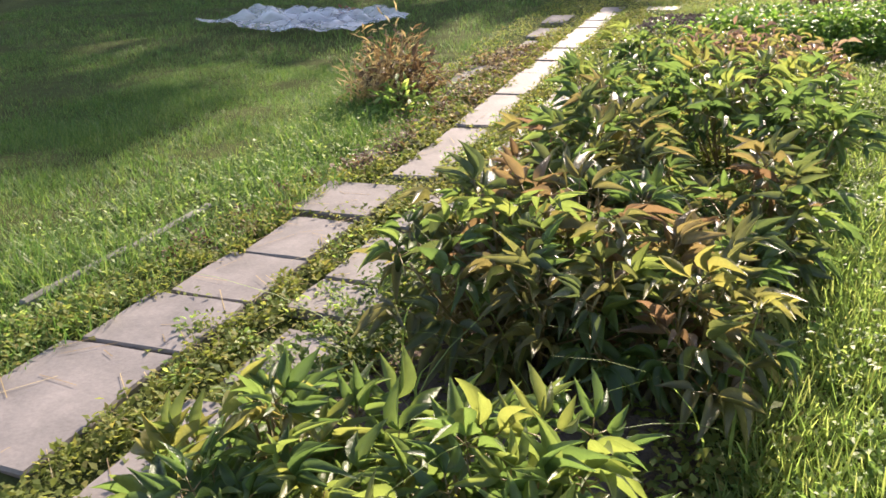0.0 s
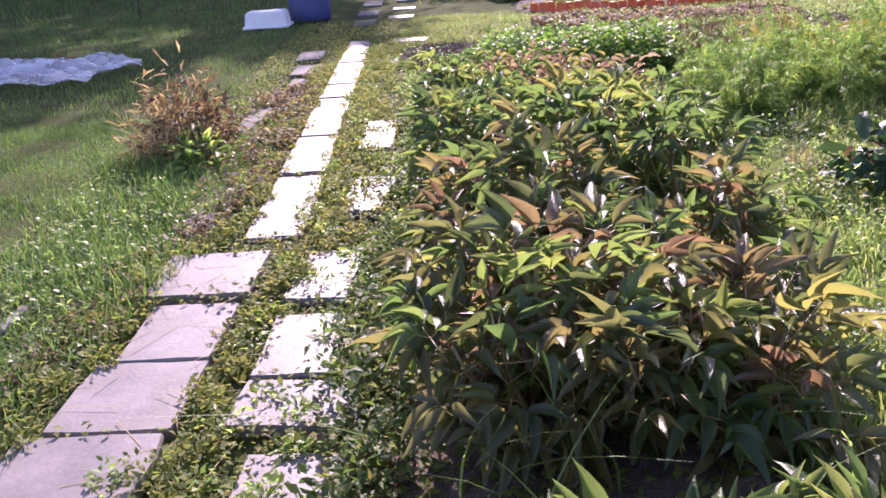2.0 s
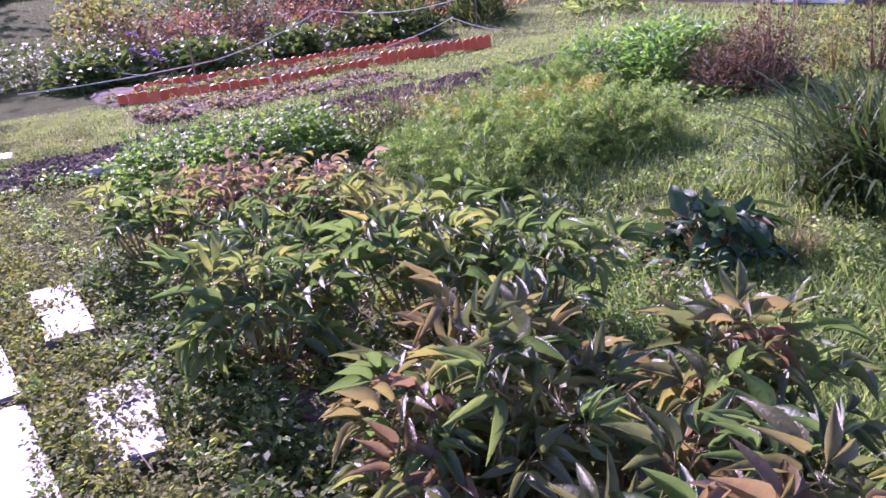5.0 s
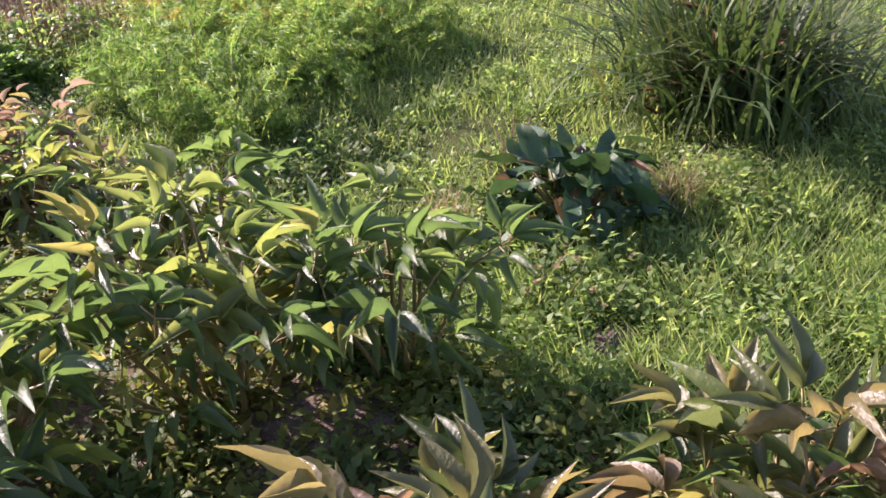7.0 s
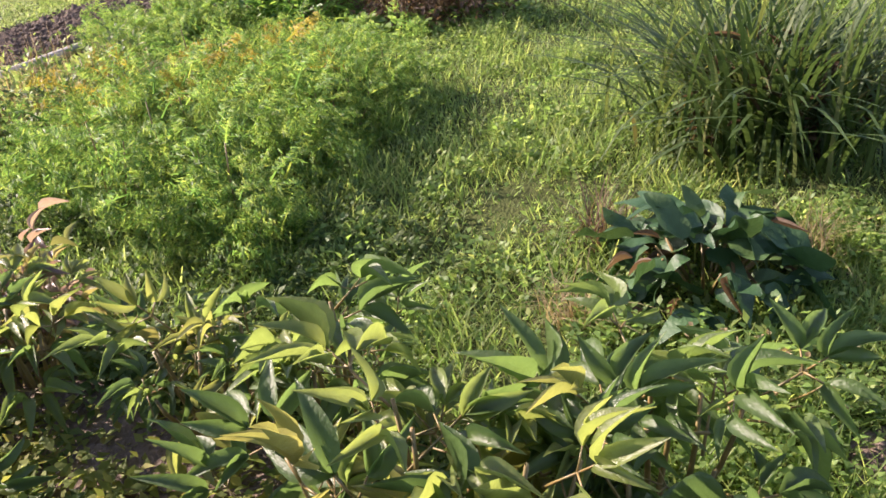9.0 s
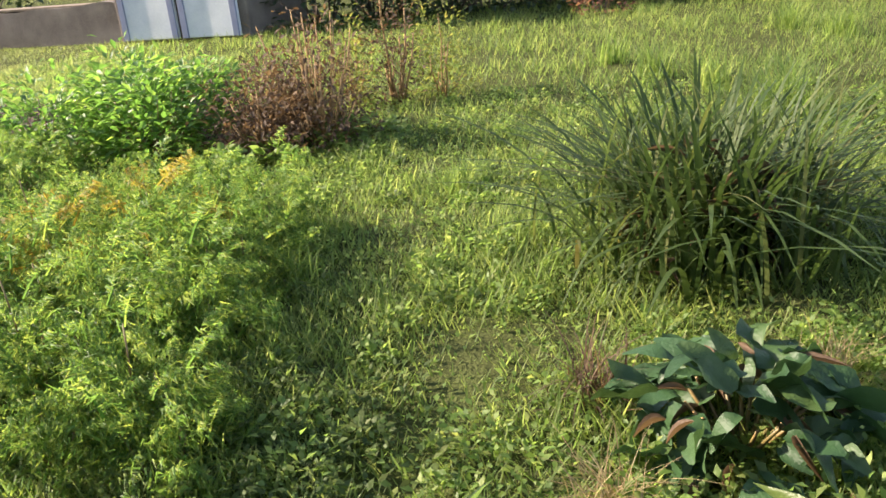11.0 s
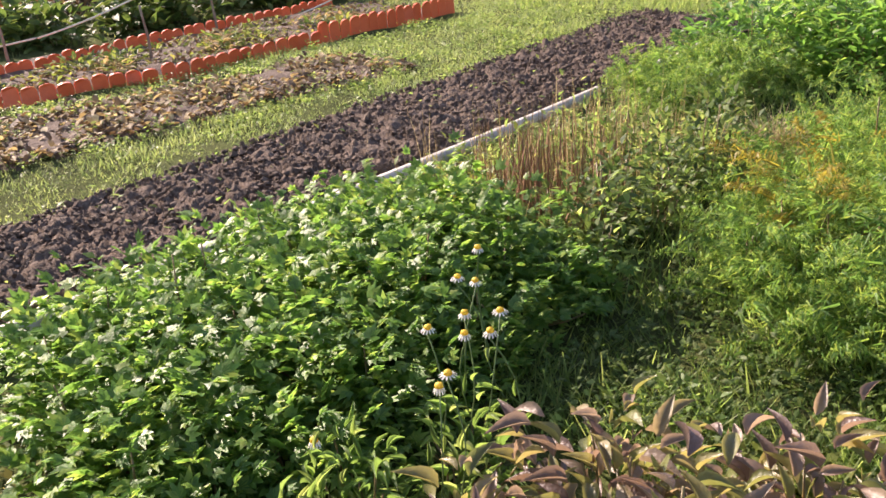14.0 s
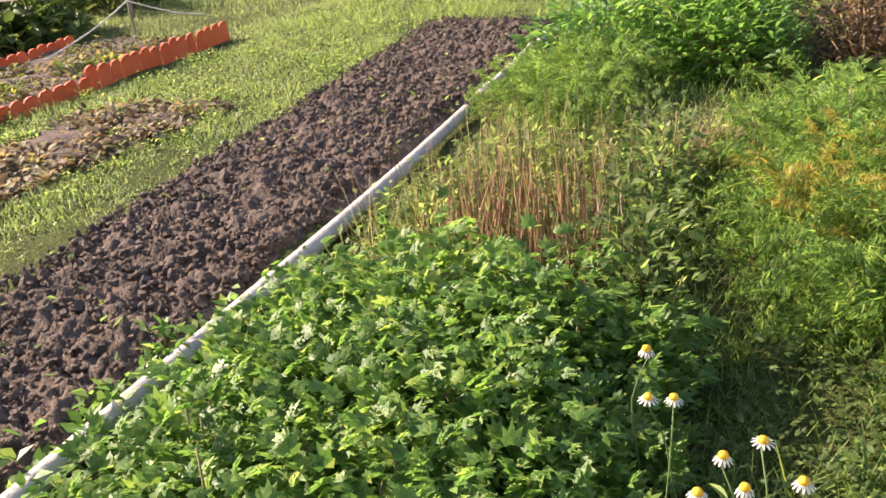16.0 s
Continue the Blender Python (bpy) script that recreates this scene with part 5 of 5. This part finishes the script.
for k in range(20):
    x, y = 1.0 + 8.8 * ((k * 0.7549) % 1), 19.0 + 4.0 * ((k * 0.5698) % 1)
    clump("rose_bush", x, y, 0.8, 1.5, 420, LEAF_TINY, (M["weed"], M["red_leaf"], M["brown"], M["plain"])[k % 4], (0.09, 0.16), "tall loose rose bush with thinning autumn leaves", "bush", "rose bushes", M["bark"], 12, 0.5, (-0.9, 0.9), 0.3, blooms=(M["red_leaf"], 16, 0.09) if k % 4 == 0 else None)
for k in range(5):
    clump("dark_bush", 10.4 + 1.1 * k, 23.0 + 0.5 * (k % 2), 1.2, 1.7, 600, LEAF_TINY, M["hedge_leaf"], (0.12, 0.2), "dense dark green bush", "bush", "dark bushes", M["bark"], 16, 0.5, (-0.8, 0.8), 0.6)
stake(9.2, 24.0, 1.0, -0.35, M["wood"], "leaning dark wooden post", 0.06)
stake(5.9, 24.0, 1.0, -0.1, M["wood"], "leaning dark wooden post", 0.05)
stake(7.4, 24.2, 0.95, -0.2, M["wood"], "leaning dark wooden post", 0.05)
rail_ob = thing("wooden_rail", 0, 0, 0.0, "thin pale rail along the rose bushes", "rail")
hang("shaft", shape_mesh("shaft", [rod((5.4, 24.05, 1.32), (9.1, 24.05, 1.28), 0.035, 0.03, 6, 4, 0.02)], M["wood"]), rail_ob)

# ---- far left: lawn end, board, trees ----
board = thing("board_shed", -14.7, 30.2, 0.0, "blue-grey painted board wall of a low shed", "shed", turn=6)
for k in range(12):
    part("board", box_bm(0.31, 0.05, 2.05, 0.008), M["bluepaint"], board, m=pose(-1.75 + 0.32 * k, 0.01 * (k % 2), 0))
part("back", box_bm(3.8, 1.6, 1.95, 0.02), M["bluepaint"], board, m=pose(0, 0.9, 0))
bench = thing("bench", -15.6, 29.3, 0.0, "low pale-topped bench before the board shed", "bench", turn=6)
part("seat", box_bm(1.7, 0.35, 0.07, 0.01), M["white"], bench, m=pose(0, 0, 0.62))
for sx in (-0.75, 0.75):
    part("leg", box_bm(0.08, 0.3, 0.62, 0.01), M["dark"], bench, m=pose(sx, 0, 0))
chair = thing("garden_stool", -6.6, 21.0, 0.0, "small low stool with a pale seat on the lawn", "stool", turn=20)
part("seat", box_bm(0.36, 0.3, 0.05, 0.012), M["wood"], chair, m=pose(0, 0, 0.32))
for sx, sy in ((-0.13, -0.1), (0.13, -0.1), (-0.13, 0.1), (0.13, 0.1)):
    part("leg", box_bm(0.05, 0.05, 0.33, 0.006), M["wood"], chair, m=pose(sx, sy, 0))
hang("backrest", shape_mesh("backrest", [rod((-0.15, 0.1, 0.33), (-0.6, 0.16, 0.85), 0.04, 0.035, 6, 2)], M["wood"]), chair)
stake(-5.75, 15.4, 0.75, 0.0, M["dark"], "thin dark metal rod standing in the lawn", 0.014)
for k, (x, y, h, lean) in enumerate([(-7.2, 28.0, 1.25, -0.35), (-6.6, 28.2, 1.2, 0.05), (-5.9, 28.4, 1.25, 0.02)]):
    stake(x, y, h, lean, M["wood"], "grey wooden post at the end of the lawn", 0.11 if k < 2 else 0.06)
for k, (x, z) in enumerate([(-4.35, 0.5), (-3.35, 0.55)]):
    ob = thing("hoop", x, 27.6, None, "pale hoop leaning at the end of the lawn", "hoop", "hoops")
    bm = bmesh.new()
    ring = [[bm.verts.new(((0.17 + 0.035 * math.cos(b)) * math.cos(a), 0.035 * math.sin(b), 0.20 + (0.17 + 0.035 * math.cos(b)) * math.sin(a))) for b in np.linspace(0, 2 * np.pi, 8, endpoint=False)] for a in np.linspace(0, 2 * np.pi, 24, endpoint=False)]
    for i in range(24):
        for j in range(8):
            bm.faces.new((ring[i][j], ring[(i + 1) % 24][j], ring[(i + 1) % 24][(j + 1) % 8], ring[i][(j + 1) % 8]))
    part("ring", bm, M["concrete"], ob)


def tree(x, y, h, spread, mat, label, n=1500, trunk=0.16, low=0.25):
    ob = thing("tree", x, y, None, label, "tree", "trees round the garden")
    s = Soup().add(rod((0, 0, -0.2), (0.1, 0.05, h * 0.8), trunk, trunk * 0.25, 8, 6, 0, 0.05), (0, 0, 0))
    leaves = Soup()
    limbs = 15
    for k in range(limbs):
        t = low + (0.95 - low) * k / limbs
        a = 2.4 * k + random.uniform(-0.4, 0.4)
        l = spread * (1.1 - 0.75 * (t - low) / (1 - low)) * random.uniform(0.7, 1.15)
        base = Vector((0.1 * t, 0.05 * t, h * 0.8 * t))
        tip = base + Vector((l * math.cos(a), l * math.sin(a), l * random.uniform(0.2, 0.6)))
        s.add(rod(base, tip, trunk * 0.35 * (1 - 0.5 * t), 0.015, 5, 3, 0, 0.04), (0, 0, 0))
        m = n // limbs
        u = rng.uniform(0.25, 1.12, m)
        p = np.array(base)[None] * (1 - u[:, None]) + np.array(tip)[None] * u[:, None] + rng.normal(0, 0.24 * l, (m, 3)) * np.array([1, 1, 0.8])
        p[:, 2] = np.maximum(p[:, 2], 0.3)
        sz = rng.uniform(0.22, 0.46, m)
        leaves.add(LEAF_TINY, p, rng.uniform(0, 6.28, m), rng.uniform(-0.9, 0.9, m), rng.normal(0, 0.6, m), np.stack([sz * 0.7, sz, sz], -1))
    hang("trunk", s.mesh("trunk", M["bark"]), ob)
    hang("crown", leaves.mesh("crown", mat), ob)
    return ob


models = [tree(-12 - 3.2 * k, 36 + 1.5 * (k % 2), (10, 17, 23, 24.5)[k], (3.0, 3.6, 4.2, 4.4)[k], M["wood_leaf"], "tall dark leafy tree at the end of the lawn", 4200, 0.24, 0.06) for k in range(4)]
for k in range(26):
    x = -34 + 1.22 * k
    src = models[2 + k % 2] if x < -6.3 else models[1 if x < -4.6 else 0]
    y = 33 + 3.0 * (k % 3)
    copy_thing(src, pose(x, y, float(gz(x, y)), 0, 0, 77 * k))
for k in range(16):
    x = -30 + 1.75 * k
    clump("undergrowth_bush", x, 31.6 + 0.6 * (k % 3), 1.3, 2.2, 500, LEAF_TINY, M["wood_leaf"], (0.16, 0.3), "dark undergrowth at the edge of the trees", "bush", "undergrowth", M["bark"], 8, 0.6, (-0.8, 0.8), 0.6)
bare = thing("bare_trunk", -4.9, 28.6, None, "slim pale leaning tree trunk", "tree")
hang("trunk", shape_mesh("trunk", [rod((0, 0, -0.1), (0.75, 0.2, 5.5), 0.11, 0.07, 8, 5, 0, 0.03)], M["wood"]), bare)


def wooded_hill():
    gx, v = np.meshgrid(np.linspace(-170, 150, 161), np.linspace(0, 1, 30))
    gy = 58 + 60 * v + 12 * np.sin(gx * 0.03)
    z = 1.0 + 21 * smooth(0, 1, v) * (0.85 + 0.15 * np.sin(gx * 0.05))
    z += np.array([[2.2 * noise.noise((a * 0.25, b * 0.25, 0)) + 1.2 * noise.noise((a * 0.8, b * 0.8, 2)) for a, b in zip(ra, rb)] for ra, rb in zip(gx, z * 3 + gy)]) * smooth(0, 0.1, v)
    i = np.arange(z.size).reshape(z.shape)
    sh = Soup().add((np.stack([gx, gy, z], -1).reshape(-1, 3), np.stack([i[:-1, :-1], i[:-1, 1:], i[1:, 1:], i[1:, :-1]], -1).reshape(-1, 4)), (0, 0, 0))
    n = 9000
    x, t = rng.uniform(-80, 60, n), rng.uniform(0, 1, n) ** 1.4
    p = np.stack([x, 58 + 60 * t + 12 * np.sin(x * 0.03) - 1, 1.0 + 21 * smooth(0, 1, t) + rng.uniform(0, 2.5, n)], -1)
    sz = rng.uniform(1.2, 2.6, n)
    sh.add(LEAF_TINY, p, rng.uniform(0, 6.28, n), rng.uniform(-0.8, 0.8, n), 0, np.stack([sz * 0.8, sz, sz], -1))
    tagged(new("backdrop", sh.mesh("backdrop", M["wood_leaf"])), "dark wooded hillside behind the gardens", "hillside", kind="structure")


wooded_hill()

# ---- the house, the tunnel, the building behind ----
def window_of(parent, x, y, z, w, h, bars_x, bars_z, mat):
    win = new("window")
    win.parent = parent
    win.matrix_basis = pose(x, y, z)
    part("pane", box_bm(w, 0.02, h, 0), M["glass"], win)
    for k in range(bars_x + 1):
        part("window_bar", box_bm(0.05, 0.06, h, 0.005), mat, win, m=pose(-w / 2 + w * k / bars_x, -0.03, 0))
    for k in range(bars_z + 1):
        part("window_bar", box_bm(w, 0.055, 0.05, 0.005), mat, win, m=pose(0, -0.03, h * k / bars_z - 0.025))
    return win


house = thing("house", 1.3, 36.0, 1.0, "low white house under a dark red roof", "house")
part("wall", box_bm(5.2, 5, 1.75, 0.02), M["plaster"], house, m=pose(1.3, 2.2, -0.1))
part("annex_wall", box_bm(2.4, 4, 1.9, 0.02), M["concrete"], house, m=pose(-2.6, 2.6, -0.1))
roof = bmesh.new()
vs = [roof.verts.new(c) for c in ((-4.2, -0.6, 1.68), (4.4, -0.6, 1.62), (4.4, 5.2, 1.62), (-4.2, 5.2, 1.68), (-3.4, 2.4, 4.0), (3.6, 2.4, 4.0))]
for q in ((0, 1, 5, 4), (2, 3, 4, 5), (1, 2, 5), (3, 0, 4), (3, 2, 1, 0)):
    roof.faces.new([vs[k] for k in q])
part("roof", roof, M["roof"], house)
part("eave_board", box_bm(8.6, 0.08, 0.12, 0.01), M["plaster"], house, "white eave board", pose(0.1, -0.62, 1.6))
window_of(house, -0.35, -0.31, 0.62, 0.9, 0.88, 4, 3, M["paint"])
window_of(house, 2.2, -0.31, 0.62, 0.9, 0.88, 4, 3, M["paint"])


def conifer(x, y, h, r):
    ob = thing("conifer", x, y, None, "narrow dark conifer before the house", "tree", "conifers")
    hang("trunk", shape_mesh("trunk", [rod((0, 0, -0.1), (0, 0, h * 0.95), 0.07, 0.01, 6, 3)], M["bark"]), ob)
    n = 1500
    t = 1 - np.sqrt(rng.uniform(0.0, 1, n))
    a = rng.uniform(0, 6.28, n)
    rad = r * (1.02 - t) * rng.uniform(0.5, 1.05, n)
    s = Soup().add(LEAF_TINY, np.stack([rad * np.cos(a), rad * np.sin(a), 0.1 + t * h], -1), a - 1.57, rng.uniform(-0.6, 0.4, n), 0, np.stack([np.full(n, 0.08), np.full(n, 0.26), np.full(n, 0.26)], -1))
    hang("crown", s.mesh("crown", M["hedge_leaf"]), ob)


conifer(2.0, 33.6, 2.9, 0.95)
conifer(-0.55, 33.4, 1.6, 0.8)
conifer(3.6, 34.0, 1.7, 0.7)

tunnel = thing("greenhouse_tunnel", 7.9, 34.6, None, "low white plastic-covered garden tunnel", "greenhouse", turn=3)
n = 14
u, v = np.meshgrid(np.linspace(0, np.pi, n), np.linspace(-2.0, 2.0, 18))
i = np.arange(u.size).reshape(u.shape)
f = np.stack([i[:-1, :-1], i[:-1, 1:], i[1:, 1:], i[1:, :-1]], -1).reshape(-1, 4)
hang("cover", Soup().add((np.stack([v, -0.9 * np.cos(u), 1.55 * np.sin(u) ** 0.8 * (1 + 0.012 * np.sin(v * 9))], -1).reshape(-1, 3), f), (0, 0, 0)).mesh("cover", M["white"]), tunnel)
for k in range(5):
    hang("hoop", shape_mesh("hoop", [rod((-2 + k, 0.92 * math.cos(a), 1.57 * math.sin(a) ** 0.8), (-2 + k, 0.92 * math.cos(a + 0.26), 1.57 * math.sin(min(a + 0.26, math.pi)) ** 0.8), 0.02, 0.02, 5) for a in np.linspace(0.001, math.pi - 0.27, 11)], M["wood"]), tunnel)

block = thing("building", 13.0, 44.0, None, "pale building with a row of windows and a green rail", "building")
part("wall", box_bm(9, 6, 5.0, 0.03), M["concrete"], block, m=pose(0, 3, 0))
part("roof", box_bm(9.6, 6.6, 0.3, 0.03), M["roof"], block, m=pose(0, 3, 5.0))
for k in range(6):
    window_of(block, -3.6 + 1.4 * k, -0.02, 1.9, 1.1, 1.5, 2, 2, M["paint"])
rail = thing("green_rail", 12.6, 43.0, None, "green painted metal rail before the building", "rail")
hang("top_bar", shape_mesh("top_bar", [rod((-2.6, 0, 2.0), (2.8, 0, 2.1), 0.05, 0.05, 6)], M["greenpaint"]), rail)
for k in range(6):
    hang("post", shape_mesh("post", [rod((-2.5 + k, 0, 0), (-2.5 + k, 0, 2.05), 0.035, 0.035, 6)], M["greenpaint"]), rail)
for k in range(7):
    x, y = 2.5 + 2.4 * k, 38.5 + 1.2 * (k % 2)
    copy_thing(models[0], pose(x, y + (8 if k in (3, 4, 5) else 1), float(gz(x, y)) - 4.2, 0, 0, 50 * k))

# ---- far right: shed, wall, hedge ----
shed = thing("shed", 10.4, 12.15, 0.0, "small shed with pale blue-white painted doors", "shed", turn=-90)
part("wall", box_bm(2.0, 1.8, 2.1, 0.02), M["shaded_wall"], shed, m=pose(0, 0.95, 0))
part("roof", box_bm(2.4, 2.3, 0.12, 0.02), M["roof"], shed, m=pose(0, 0.95, 2.1))
for sx, w in ((-0.46, 0.86), (0.46, 0.86)):
    leaf = part("door", box_bm(w, 0.05, 1.95, 0.008), M["paint"], shed, "pale painted door", pose(sx, 0.0, 0.04))
    part("stile", box_bm(0.09, 0.03, 1.95, 0.006), M["bluepaint"], leaf, "worn blue edge board", pose(-w / 2 + 0.05, -0.035, 0))
    part("stile", box_bm(0.09, 0.03, 1.95, 0.006), M["bluepaint"], leaf, "worn blue edge board", pose(w / 2 - 0.05, -0.035, 0))
low = thing("low_wall", 10.55, 15.3, 0.0, "crumbling low concrete wall beside the shed", "wall", turn=-90)
bm = bmesh.new()
bmesh.ops.create_grid(bm, x_segments=24, y_segments=4, size=1)
for v in bm.verts:
    v.co = Vector((v.co.x * 2.2, 0, (v.co.y + 1) * 0.26 * (1 + 0.18 * noise.noise((v.co.x * 3, 0, 7)))))
out = bmesh.ops.extrude_face_region(bm, geom=list(bm.faces))
for e in out["geom"]:
    if isinstance(e, bmesh.types.BMVert):
        e.co.y += 0.22
part("wall", bm, M["shaded_wall"], low)
capboard = thing("plank", 10.6, 14.6, 0.5, "old plank lying on the low wall", "plank", turn=-88)
part("board", box_bm(2.4, 0.24, 0.04, 0.008), M["wood"], capboard, m=pose(0, 0.1, 0.0))
for k in range(16):
    y = 10.6 - 0.55 * k
    clump("hedge_bush", 11.6 + 0.13 * k + 0.3 * (k % 2), y, 0.9, 2.4, 750, LEAF_TINY, M["hedge_leaf"], (0.08, 0.16), "dense dark green hedge bush", "hedge", "hedge", M["bark"], 12, 0.6, (-0.8, 0.8), 0.7)
for k in range(6):
    clump("hedge_bush", 12.2, 17.5 + 1.5 * k, 1.1, 2.2, 650, LEAF_TINY, M["hedge_leaf"], (0.1, 0.2), "dense dark green hedge bush", "hedge", "hedge", M["bark"], 12, 0.6, (-0.8, 0.8), 0.7)
clump("wormwood_mound", 9.1, 15.4, 0.7, 0.45, 320, LEAF, M["meadow"], (0.1, 0.2), "pale green mound of weeds", "bush", "", M["stem"], 10, 0.3)
clump("rusty_bush", 11.2, 6.7, 0.45, 0.5, 240, LEAF_TINY, M["red_leaf"], (0.06, 0.1), "rusty orange low bush before the hedge", "bush", "", M["bark"], 14)
for k in range(10):
    tuft(6.4 + 0.55 * k, 5.4 - 0.5 * k + 0.9 * (k % 3), 170, (0.2, 0.45), M["meadow"], "tall tussock of meadow grass", "meadow_tuft", 0.008, (0.1, 0.7))
